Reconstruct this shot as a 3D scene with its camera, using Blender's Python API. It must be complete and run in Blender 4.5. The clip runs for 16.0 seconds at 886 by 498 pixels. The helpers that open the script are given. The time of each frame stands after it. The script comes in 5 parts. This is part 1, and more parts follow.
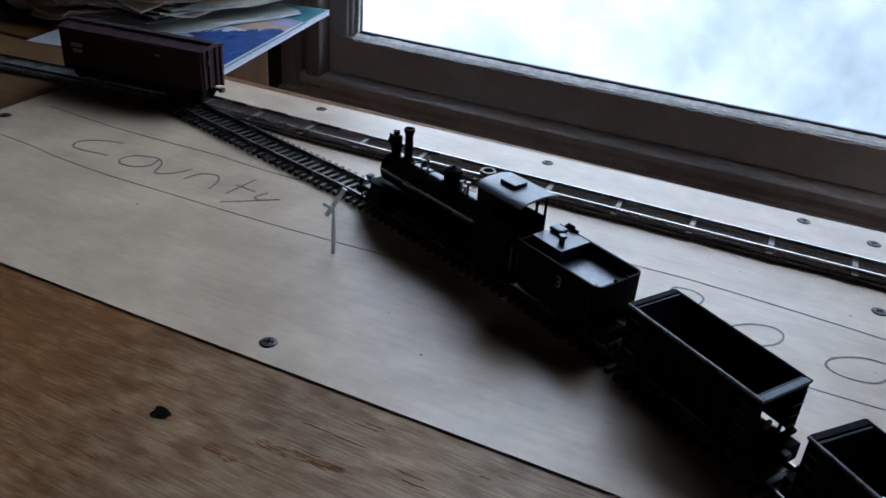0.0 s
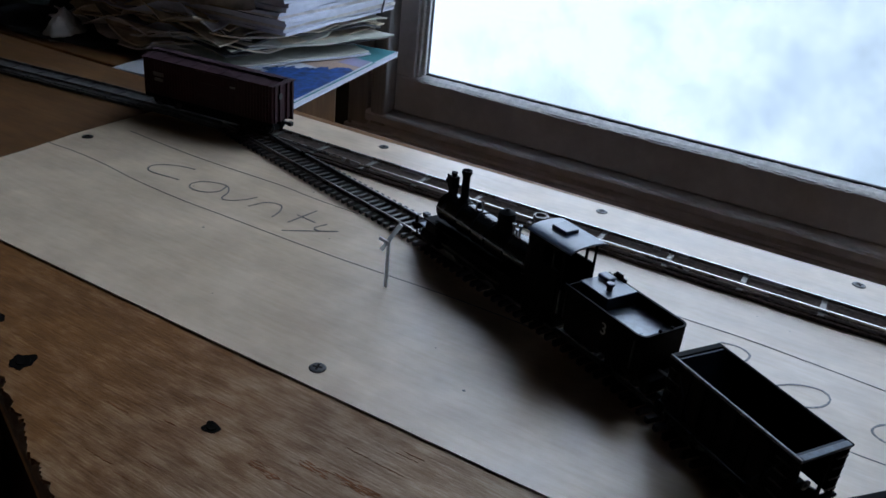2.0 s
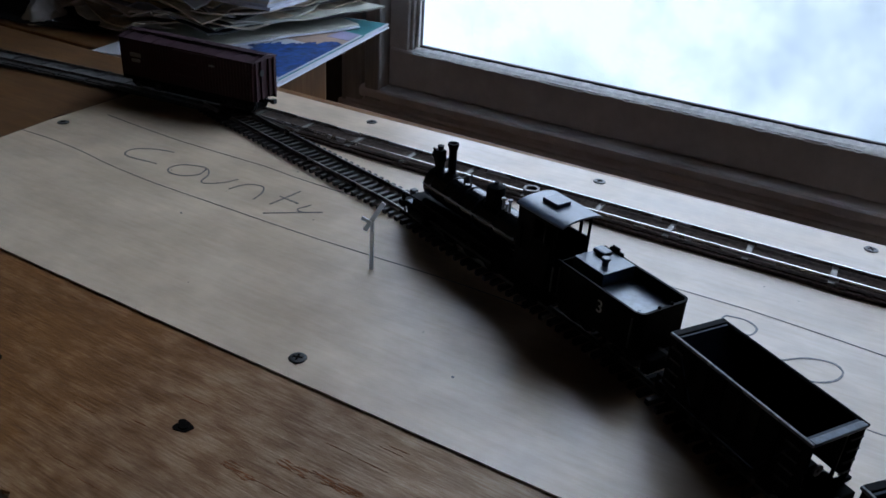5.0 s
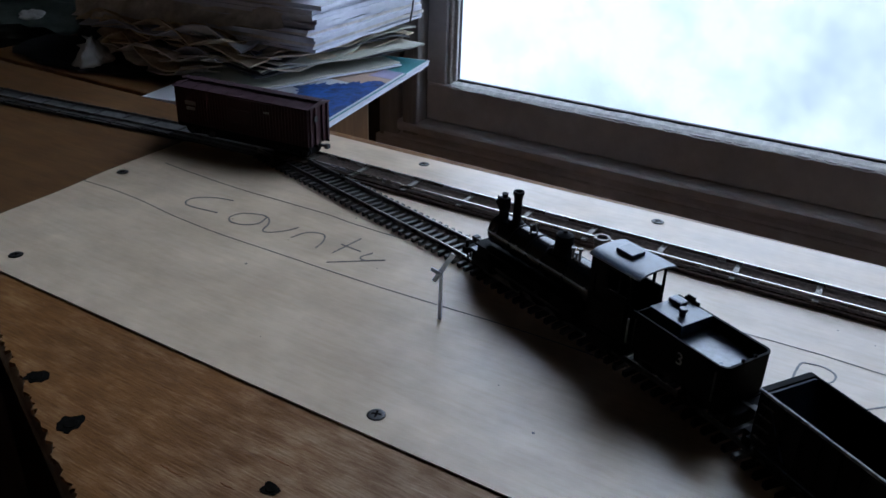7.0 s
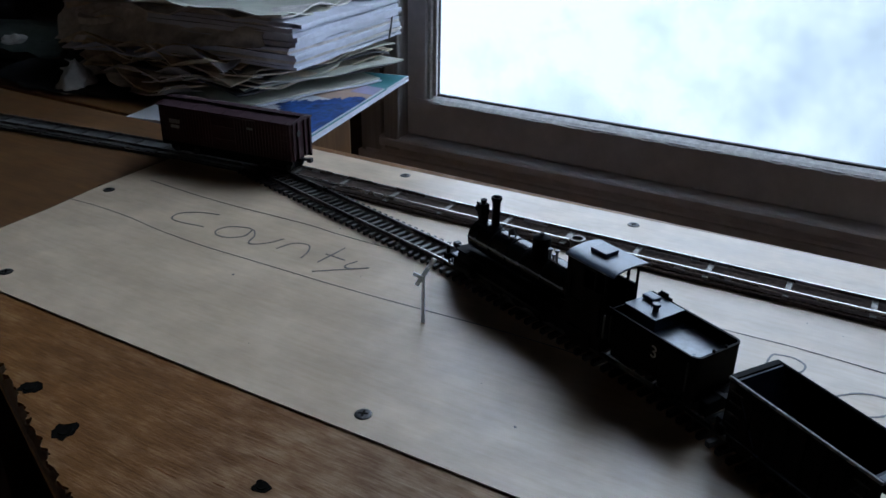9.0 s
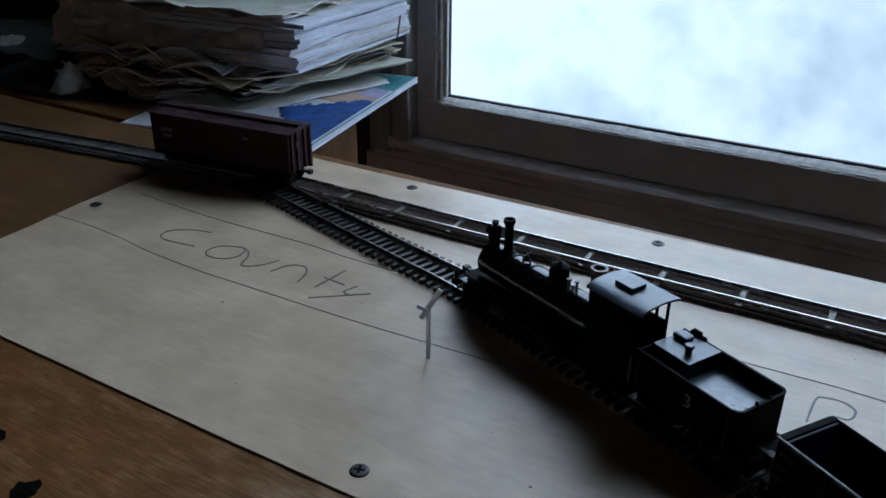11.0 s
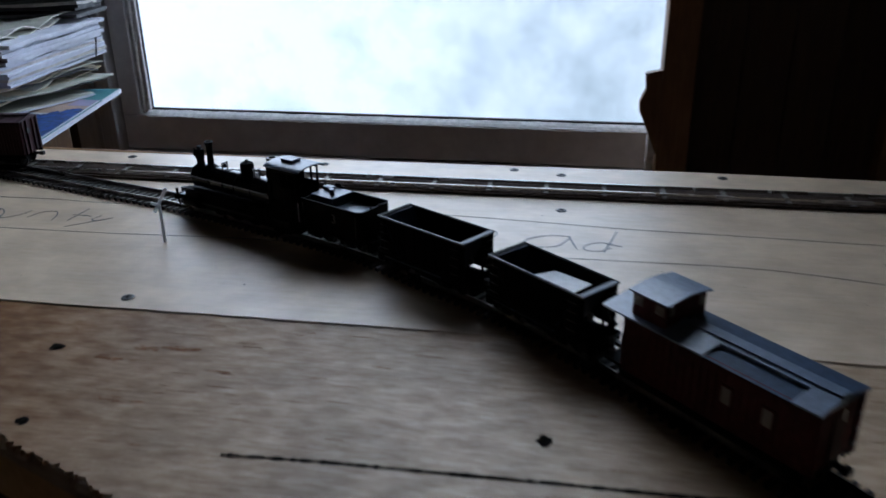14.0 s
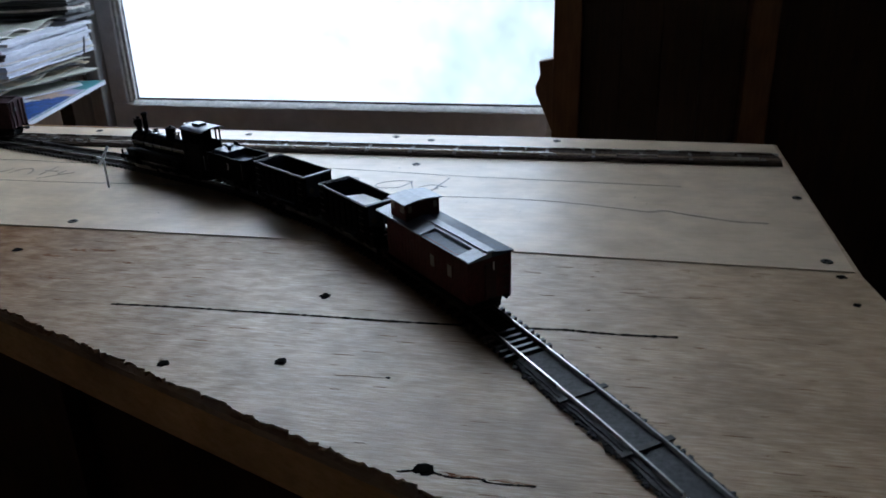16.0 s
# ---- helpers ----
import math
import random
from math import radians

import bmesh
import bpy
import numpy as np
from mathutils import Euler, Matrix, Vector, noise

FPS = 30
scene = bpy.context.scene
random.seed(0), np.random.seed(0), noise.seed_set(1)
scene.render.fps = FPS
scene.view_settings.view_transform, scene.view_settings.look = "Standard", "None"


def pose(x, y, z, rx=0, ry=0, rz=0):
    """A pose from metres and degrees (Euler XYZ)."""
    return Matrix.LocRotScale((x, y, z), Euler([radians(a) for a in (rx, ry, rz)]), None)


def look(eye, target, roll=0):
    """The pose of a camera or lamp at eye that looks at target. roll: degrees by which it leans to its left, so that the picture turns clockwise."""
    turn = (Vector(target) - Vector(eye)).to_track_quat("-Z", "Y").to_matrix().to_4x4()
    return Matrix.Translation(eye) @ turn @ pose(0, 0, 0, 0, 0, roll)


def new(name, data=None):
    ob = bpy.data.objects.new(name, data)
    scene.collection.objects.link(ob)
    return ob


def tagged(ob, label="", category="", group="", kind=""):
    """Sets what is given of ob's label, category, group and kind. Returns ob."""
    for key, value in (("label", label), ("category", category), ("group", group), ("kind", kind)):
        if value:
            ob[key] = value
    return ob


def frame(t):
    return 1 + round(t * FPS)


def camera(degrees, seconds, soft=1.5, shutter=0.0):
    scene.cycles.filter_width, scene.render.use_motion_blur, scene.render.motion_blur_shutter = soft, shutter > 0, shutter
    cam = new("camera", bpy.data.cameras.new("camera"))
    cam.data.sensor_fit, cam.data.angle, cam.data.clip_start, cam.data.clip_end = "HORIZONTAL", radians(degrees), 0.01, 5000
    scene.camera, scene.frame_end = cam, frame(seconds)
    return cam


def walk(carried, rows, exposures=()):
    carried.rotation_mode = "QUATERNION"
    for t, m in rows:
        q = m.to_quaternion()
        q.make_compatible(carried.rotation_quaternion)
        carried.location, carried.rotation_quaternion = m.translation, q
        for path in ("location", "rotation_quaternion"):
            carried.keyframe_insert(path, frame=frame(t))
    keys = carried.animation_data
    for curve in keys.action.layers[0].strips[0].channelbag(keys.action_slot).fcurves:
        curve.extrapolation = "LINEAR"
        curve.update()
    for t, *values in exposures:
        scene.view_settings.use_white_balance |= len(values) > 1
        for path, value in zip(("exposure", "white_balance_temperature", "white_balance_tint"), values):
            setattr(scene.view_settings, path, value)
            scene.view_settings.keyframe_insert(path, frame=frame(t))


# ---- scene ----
cam = camera(57.0, 16.0, soft=1.6, shutter=0.4)
PATH = [
    (0, (0.13672, 0.06657, 0.21299), (-0.03852, 0.46729, -0.02932), 4.580),
    (0.5, (0.13798, 0.07361, 0.21132), (-0.03127, 0.48146, -0.02324), 5.578),
    (1, (0.13833, 0.07037, 0.21674), (-0.06129, 0.47265, -0.00308), 5.672),
    (1.5, (0.14339, 0.06469, 0.21754), (-0.05685, 0.46584, -0.00379), 6.182),
    (2, (0.14218, 0.05819, 0.21709), (-0.06889, 0.45293, -0.00568), 6.143),
    (2.5, (0.14348, 0.05692, 0.21661), (-0.06717, 0.45236, -0.00533), 5.629),
    (3, (0.14286, 0.05433, 0.21140), (-0.06993, 0.44323, -0.01985), 5.329),
    (3.5, (0.14488, 0.05951, 0.20919), (-0.06817, 0.44315, -0.03046), 4.536),
    (6, (0.13048, 0.08789, 0.20965), (-0.07994, 0.47559, -0.02575), 3.800),
    (6.5, (0.12048, 0.08270, 0.21106), (-0.09294, 0.46925, -0.02353), 3.507),
    (7, (0.11877, 0.07557, 0.22041), (-0.10889, 0.45960, -0.00473), 2.029),
    (7.5, (0.12309, 0.06711, 0.21907), (-0.10079, 0.45225, -0.00798), 1.319),
    (8, (0.12183, 0.06100, 0.21891), (-0.09741, 0.45055, -0.00512), 1.398),
    (8.5, (0.12605, 0.06397, 0.21958), (-0.09325, 0.45718, 0.00211), 1.182),
    (9, (0.12822, 0.06442, 0.22085), (-0.09454, 0.45663, 0.00510), 1.040),
    (11.5, (0.10677, 0.11375, 0.21564), (-0.12727, 0.49604, -0.00589), 0.159),
    (12, (0.10878, 0.11860, 0.20472), (-0.14175, 0.48853, -0.01975), -0.775),
    (12.5, (0.12062, 0.09634, 0.19536), (-0.10994, 0.47563, -0.03480), -2.313),
    (13, (0.15610, 0.05738, 0.20006), (-0.01984, 0.46919, -0.02233), -0.829),
    (13.5, (0.19197, 0.00457, 0.20337), (0.07551, 0.43737, -0.01828), -1.723),
    (14, (0.21418, -0.08664, 0.21464), (0.13150, 0.36438, 0.01529), -0.775),
    (14.5, (0.23144, -0.17198, 0.22543), (0.17417, 0.28019, 0.01987), -1.143),
    (15, (0.25210, -0.20191, 0.23429), (0.18708, 0.25010, 0.03066), -0.477),
    (15.5, (0.32147, -0.22771, 0.23581), (0.25182, 0.21764, 0.01946), -2.093),
    (16, (0.38008, -0.24103, 0.23482), (0.28227, 0.20700, 0.03556), -1.815),
]
walk(cam, [(t, look(eye, target, roll)) for t, eye, target, roll in PATH], exposures=[(0, 0.17, 5920, 26), (3.5, -0.06, 5870, 25), (6, 0.12, 5880, 27), (9, 0.04, 5880, 24), (11.5, -0.12, 5700, 20), (12.5, 0.02, 5850, 26), (14, 0.05, 6000, 26), (15, 0.17, 6030, 26), (16, 0.40, 6060, 24)])

# ---------------------------------------------------------------- light
world = bpy.data.worlds.new("world")
scene.world = world
world.use_nodes = True
world.node_tree.nodes["Background"].inputs["Color"].default_value = (0.75, 0.87, 1.0, 1)
world.node_tree.nodes["Background"].inputs["Strength"].default_value = 0.6
SKY_GLOW = 6.6          # the overcast sky behind the window


# ---------------------------------------------------------------- materials
def material(name):
    m = bpy.data.materials.new(name)
    m.use_nodes = True
    return m, m.node_tree.nodes, m.node_tree.links, m.node_tree.nodes["Principled BSDF"]


def coords(nodes, links, scale, turn=0.0):
    tc = nodes.new("ShaderNodeTexCoord")
    mp = nodes.new("ShaderNodeMapping")
    mp.inputs["Scale"].default_value = scale
    mp.inputs["Rotation"].default_value = (0, 0, turn)
    links.new(tc.outputs["Object"], mp.inputs["Vector"])
    return mp.outputs["Vector"]


def noise_tex(nodes, links, vec, scale, detail=4.0, rough=0.6):
    n = nodes.new("ShaderNodeTexNoise")
    n.inputs["Scale"].default_value = scale
    n.inputs["Detail"].default_value = detail
    n.inputs["Roughness"].default_value = rough
    links.new(vec, n.inputs["Vector"])
    return n.outputs["Fac"]


def ramp(nodes, links, fac, stops):
    r = nodes.new("ShaderNodeValToRGB")
    els = r.color_ramp.elements
    while len(els) < len(stops):
        els.new(0.5)
    for e, (p, c) in zip(els, stops):
        e.position, e.color = p, (*c, 1)
    links.new(fac, r.inputs["Fac"])
    return r.outputs["Color"]


def mixed(nodes, links, kind, fac, a, b):
    m = nodes.new("ShaderNodeMix")
    m.data_type, m.blend_type = "RGBA", kind
    for sock, v in ((m.inputs[0], fac), (m.inputs[6], a), (m.inputs[7], b)):
        if hasattr(v, "is_linked"):
            links.new(v, sock)
        elif isinstance(v, tuple):
            sock.default_value = (*v, 1)
        else:
            sock.default_value = v
    return m.outputs[2]


def bumped(nodes, links, bsdf, height, strength, distance):
    b = nodes.new("ShaderNodeBump")
    b.inputs["Strength"].default_value = strength
    b.inputs["Distance"].default_value = distance
    links.new(height, b.inputs["Height"])
    links.new(b.outputs["Normal"], bsdf.inputs["Normal"])


def wood(name, dark, mid, light, grain=(6, 160, 160), rough=0.5, blotch=9.0, bump=0.3, blotch_amount=0.35, turn=0.0, worn=None):
    m, N, L, b = material(name)
    v = coords(N, L, grain, turn)
    w = coords(N, L, (1, 1, 1), turn)
    fine = noise_tex(N, L, v, 5.0, 6.0, 0.7)
    wide = noise_tex(N, L, w, blotch, 3.0, 0.55)
    col = ramp(N, L, fine, ((0.25, dark), (0.5, mid), (0.75, light)))
    patch = noise_tex(N, L, coords(N, L, tuple(g * (1.4 if g < 20 else 0.22) for g in grain), turn), 3.0, 3.0, 0.6)
    col = mixed(N, L, "MULTIPLY", min(1.0, blotch_amount * 1.8), col, ramp(N, L, patch, ((0.35, (0.70, 0.66, 0.62)), (0.62, (1.08, 1.08, 1.08)))))
    tint = ramp(N, L, wide, ((0.3, (0.62, 0.58, 0.54)), (0.7, (1.12, 1.1, 1.08))))
    col = mixed(N, L, "MULTIPLY", blotch_amount * 2 if blotch_amount < 0.5 else 1.0, col, tint)
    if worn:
        # brown finish one side, worn bare grey other; light falloff and sheen tinted in
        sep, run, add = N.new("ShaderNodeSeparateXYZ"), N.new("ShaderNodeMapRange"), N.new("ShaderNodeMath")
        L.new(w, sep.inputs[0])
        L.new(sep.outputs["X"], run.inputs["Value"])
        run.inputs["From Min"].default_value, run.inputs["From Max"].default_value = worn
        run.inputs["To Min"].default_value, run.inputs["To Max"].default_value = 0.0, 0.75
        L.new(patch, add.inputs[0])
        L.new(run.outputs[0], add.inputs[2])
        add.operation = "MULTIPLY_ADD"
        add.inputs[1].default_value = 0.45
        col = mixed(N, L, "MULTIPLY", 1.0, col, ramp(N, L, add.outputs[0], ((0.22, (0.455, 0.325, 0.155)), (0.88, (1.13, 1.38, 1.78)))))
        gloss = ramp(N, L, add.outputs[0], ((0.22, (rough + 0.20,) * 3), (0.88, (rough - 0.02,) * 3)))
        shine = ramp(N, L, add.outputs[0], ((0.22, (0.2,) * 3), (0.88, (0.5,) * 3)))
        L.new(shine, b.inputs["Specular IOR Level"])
    L.new(col, b.inputs["Base Color"])
    r = ramp(N, L, wide, ((0.3, (rough - 0.08,) * 3), (0.7, (rough + 0.1,) * 3)))
    L.new(gloss if worn else r, b.inputs["Roughness"])
    bumped(N, L, b, fine, bump, 0.0006)
    return m


def plain(name, colour, rough=0.6, metal=0.0, vary=0.25, scale=120.0, bump=0.15, spec=0.5):
    m, N, L, b = material(name)
    v = coords(N, L, (1, 1, 1))
    n1 = noise_tex(N, L, v, scale, 4.0, 0.65)
    n2 = noise_tex(N, L, v, scale / 9, 3.0, 0.6)
    lo, hi = tuple(c * (1 - vary) for c in colour), tuple(min(1.0, c * (1 + vary)) for c in colour)
    col = ramp(N, L, n1, ((0.3, lo), (0.7, hi)))
    col = mixed(N, L, "MULTIPLY", 0.5, col, ramp(N, L, n2, ((0.35, (0.75, 0.74, 0.72)), (0.65, (1.05, 1.05, 1.05)))))
    L.new(col, b.inputs["Base Color"])
    L.new(ramp(N, L, n2, ((0.3, (max(0.03, rough - 0.07),) * 3), (0.7, (min(1, rough + 0.1),) * 3))), b.inputs["Roughness"])
    b.inputs["Metallic"].default_value = metal
    b.inputs["Specular IOR Level"].default_value = spec
    if bump:
        bumped(N, L, b, n1, bump, 0.0004)
    return m


birch = wood("pale birch plywood", (0.60, 0.445, 0.295), (0.655, 0.505, 0.355), (0.70, 0.56, 0.41), grain=(7, 60, 60), rough=0.40, blotch=22.0, bump=0.06, blotch_amount=0.24)
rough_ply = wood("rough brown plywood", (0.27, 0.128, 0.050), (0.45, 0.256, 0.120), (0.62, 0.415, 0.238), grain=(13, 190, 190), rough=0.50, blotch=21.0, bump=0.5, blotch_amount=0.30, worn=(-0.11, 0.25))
amber_ply = wood("varnished amber plywood", (0.085, 0.037, 0.011), (0.135, 0.062, 0.019), (0.175, 0.087, 0.031), grain=(5, 60, 60), rough=0.5, blotch=11.0, bump=0.2, blotch_amount=0.48)
# edge and rail tones raised in place of missing light on front faces
sawn = wood("sawn plywood edge", (0.36, 0.27, 0.20), (0.50, 0.39, 0.30), (0.62, 0.50, 0.40), grain=(5, 5, 120), rough=0.8, blotch=25.0, bump=0.7, blotch_amount=0.5)
rail_pine = wood("orange-brown pine rail lightened for missing fill", (0.55, 0.34, 0.17), (0.72, 0.46, 0.24), (0.80, 0.56, 0.32), grain=(5, 60, 60), rough=0.6, blotch=14.0, bump=0.3)
cabinet_wood = wood("orange cabinet wood", (0.14, 0.056, 0.015), (0.20, 0.088, 0.026), (0.25, 0.12, 0.04), grain=(60, 60, 4), rough=0.5, blotch=6.0)
dark_wood = wood("dark stained boards", (0.030, 0.015, 0.008), (0.055, 0.027, 0.013), (0.08, 0.042, 0.021), grain=(50, 50, 3), rough=0.6, blotch=5.0)
stud_wood = wood("brown stained upright", (0.17, 0.08, 0.03), (0.23, 0.115, 0.045), (0.29, 0.155, 0.068), grain=(60, 60, 4), rough=0.6, blotch=7.0)
sash_paint = plain("worn grey window paint", (0.72, 0.70, 0.70), rough=0.5, vary=0.1, scale=40, bump=0.25)
casing_paint = wood("streaked pale casing paint", (0.34, 0.33, 0.33), (0.46, 0.45, 0.45), (0.58, 0.57, 0.56), grain=(55, 55, 2), rough=0.5, blotch=6.0, bump=0.3)
bead_paint = plain("chipped white glazing bead", (0.78, 0.75, 0.72), rough=0.55, vary=0.25, scale=110, bump=0.5)
putty = plain("dark old putty", (0.05, 0.05, 0.05), rough=0.8, vary=0.4, scale=200)
sill_wood = wood("weathered grey sill", (0.74, 0.71, 0.71), (0.82, 0.79, 0.79), (0.87, 0.85, 0.85), grain=(6, 60, 60), rough=0.6, blotch=9.0, blotch_amount=0.25)
trim_wood = wood("grey-brown trim", (0.70, 0.66, 0.66), (0.79, 0.75, 0.75), (0.85, 0.82, 0.82), grain=(6, 60, 60), rough=0.55, blotch=9.0, blotch_amount=0.25)
# wall, ceiling and floor tones are set by the bounce light they give
bounce_paint = plain("warm wall paint toned for bounce", (0.66, 0.47, 0.31), rough=0.85, scale=30)
low_bounce_paint = plain("dark brown wall paint for low bounce", (0.07, 0.056, 0.044), rough=0.85, scale=30)
ceiling_dark = wood("unseen ceiling kept dark against bounce light", (0.02, 0.014, 0.010), (0.03, 0.022, 0.015), (0.042, 0.031, 0.022), grain=(3, 50, 50), rough=0.7, blotch=4.0)
floor_mat = plain("floor toned for bounce", (0.24, 0.19, 0.15), rough=0.8, scale=30)
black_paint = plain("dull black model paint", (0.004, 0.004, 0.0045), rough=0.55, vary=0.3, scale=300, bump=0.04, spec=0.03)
# cab roof and tender deck colours hold the window sky's reflection
sky_tint_black = plain("satin black model paint tinted sky blue", (0.018, 0.040, 0.080), rough=0.33, vary=0.3, scale=250, bump=0.03, spec=0.6)
deck_sky_grey = plain("blue-grey deck plate with painted sky sheen", (0.10, 0.13, 0.17), rough=0.3, vary=0.3, scale=250, bump=0.03, spec=0.6)
boiler_black = plain("polished black boiler paint", (0.004, 0.005, 0.006), rough=0.2, vary=0.3, scale=300, bump=0.02, spec=0.3)
hopper_black = plain("flat black hopper plastic", (0.004, 0.004, 0.005), rough=0.6, vary=0.3, scale=300, spec=0.03)
rim_lit_blue = plain("blue-grey paint for the lit lip", (0.035, 0.060, 0.095), rough=0.45, vary=0.4, scale=400, spec=0.3)
slope_blue = plain("blue-black slope sheet", (0.008, 0.017, 0.036), rough=0.55, vary=0.3, scale=300, spec=0.15)
rim_lit = plain("grey edge paint for the lit rim", (0.10, 0.11, 0.12), rough=0.5, vary=0.7, scale=500, spec=0.3)
oxide = plain("dark oxide red model paint", (0.030, 0.005, 0.008), rough=0.5, vary=0.25, scale=260, spec=0.25)
roof_oxide = plain("dusty maroon roof paint", (0.042, 0.017, 0.022), rough=0.55, vary=0.3, scale=200, spec=0.3)
# sky light is mixed as blue into the caboose and cupola roof colours
caboose_roof = plain("blue-grey caboose roof", (0.026, 0.050, 0.090), rough=0.5, vary=0.3, scale=260, spec=0.22)
cupola_grey = plain("pale blue-grey cupola roof", (0.13, 0.17, 0.235), rough=0.4, vary=0.2, scale=260)
caboose_red = plain("dull red-brown caboose side", (0.070, 0.018, 0.021), rough=0.5, vary=0.3, scale=260, spec=0.1)
pane_pale = plain("pale clouded window pane", (0.20, 0.17, 0.16), rough=0.3, vary=0.2, scale=300, bump=0)
tie_brown = plain("dark brown plastic tie", (0.016, 0.012, 0.010), rough=0.4, vary=0.35, scale=500, bump=0.1, spec=0.55)
tie_metal = plain("tinned tie strip", (0.17, 0.15, 0.13), rough=0.5, metal=0.2, vary=0.5, scale=500)
tie_dark = plain("dark wooden tie", (0.05, 0.045, 0.042), rough=0.6, vary=0.3, scale=400)
cork = plain("dark grey-brown roadbed", (0.085, 0.060, 0.048), rough=0.9, vary=0.5, scale=420, bump=0.8, spec=0.08)
cork_grey = plain("dark grey roadbed", (0.06, 0.06, 0.06), rough=0.75, vary=0.5, scale=400, bump=0.8)
cork_pale = plain("grey blocky roadbed", (0.095, 0.09, 0.083), rough=0.75, vary=0.45, scale=160, bump=0.5)
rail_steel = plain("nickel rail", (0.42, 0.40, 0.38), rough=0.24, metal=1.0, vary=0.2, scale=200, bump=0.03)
# rails of the near curve are a lighter metal than the other tracks
rail_near = plain("bright nickel rail", (0.66, 0.64, 0.62), rough=0.3, metal=1.0, vary=0.2, scale=200, bump=0.03)
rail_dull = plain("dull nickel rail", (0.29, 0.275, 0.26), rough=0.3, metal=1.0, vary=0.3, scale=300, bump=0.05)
wheel_metal = plain("blackened wheel metal", (0.02, 0.02, 0.02), rough=0.45, metal=0.3, vary=0.2, scale=300)
bright_metal = plain("dulled handrail metal", (0.16, 0.16, 0.165), rough=0.4, metal=0.6, vary=0.3, scale=300, bump=0)
screw_metal = plain("dark zinc screw", (0.05, 0.047, 0.047), rough=0.4, metal=0.7, vary=0.3, scale=600)
slot_black = plain("black recess", (0.008, 0.007, 0.006), rough=1.0, vary=0.3, scale=300, bump=0, spec=0.0)
pencil = plain("graphite pencil", (0.13, 0.115, 0.105), rough=0.5, vary=0.5, scale=900, bump=0)
white_plastic = plain("milky white plastic", (0.80, 0.83, 0.86), rough=0.5, vary=0.08, scale=200, bump=0.05)
white_plastic.node_tree.nodes["Principled BSDF"].inputs["Transmission Weight"].default_value = 0.5
letter_white = plain("cream lettering paint", (0.26, 0.25, 0.23), rough=0.6, vary=0.3, scale=400, bump=0)
paper_white = plain("white paper", (0.74, 0.75, 0.84), rough=0.75, vary=0.10, scale=60)
paper_grey = plain("grey newsprint", (0.76, 0.69, 0.65), rough=0.8, vary=0.35, scale=45)
paper_tan = plain("tan old paper", (0.76, 0.63, 0.48), rough=0.8, vary=0.35, scale=45)
paper_dark = plain("dark magazine cover", (0.045, 0.043, 0.045), rough=0.5, vary=0.3, scale=50)
paper_cream = plain("cream folder card", (0.62, 0.61, 0.52), rough=0.75, vary=0.12, scale=40)
cover_blue = plain("blue painted cover", (0.012, 0.055, 0.20), rough=0.45, vary=0.85, scale=110, spec=0.3)
cover_teal = plain("teal painted cover", (0.04, 0.20, 0.22), rough=0.4, vary=0.3, scale=50)
cover_peach = plain("peach painted cover", (0.48, 0.33, 0.25), rough=0.4, vary=0.2, scale=40)
cover_lilac = plain("lilac painted cover", (0.36, 0.32, 0.48), rough=0.4, vary=0.2, scale=40)
cover_white = plain("white cover card", (0.70, 0.70, 0.74), rough=0.4, vary=0.06, scale=40)
cloth_green = plain("dim green cloth", (0.06, 0.075, 0.06), rough=0.9, vary=0.3, scale=60)
cloth_white = plain("off-white cloth", (0.62, 0.57, 0.53), rough=0.9, vary=0.15, scale=60)
bin_grey = plain("pale grey plastic", (0.40, 0.40, 0.42), rough=0.5, vary=0.08, scale=30, bump=0.05)
bag_black = plain("black bag fabric", (0.012, 0.012, 0.013), rough=0.8, vary=0.3, scale=60)
coal = plain("white scrap in the hopper", (0.80, 0.80, 0.80), rough=0.7, vary=0.1, scale=200)
stain_mat = plain("red-brown stain", (0.20, 0.078, 0.030), rough=0.85, vary=0.5, scale=150, bump=0, spec=0.05)


def glass_material():
    m, N, L, b = material("window glass")
    N.remove(b)
    t, g, mx = N.new("ShaderNodeBsdfTransparent"), N.new("ShaderNodeBsdfGlossy"), N.new("ShaderNodeMixShader")
    g.inputs["Roughness"].default_value = 0.03
    fr = N.new("ShaderNodeFresnel")
    fr.inputs["IOR"].default_value = 1.3
    L.new(fr.outputs[0], mx.inputs[0])
    L.new(t.outputs[0], mx.inputs[1])
    L.new(g.outputs[0], mx.inputs[2])
    L.new(mx.outputs[0], N["Material Output"].inputs["Surface"])
    return m


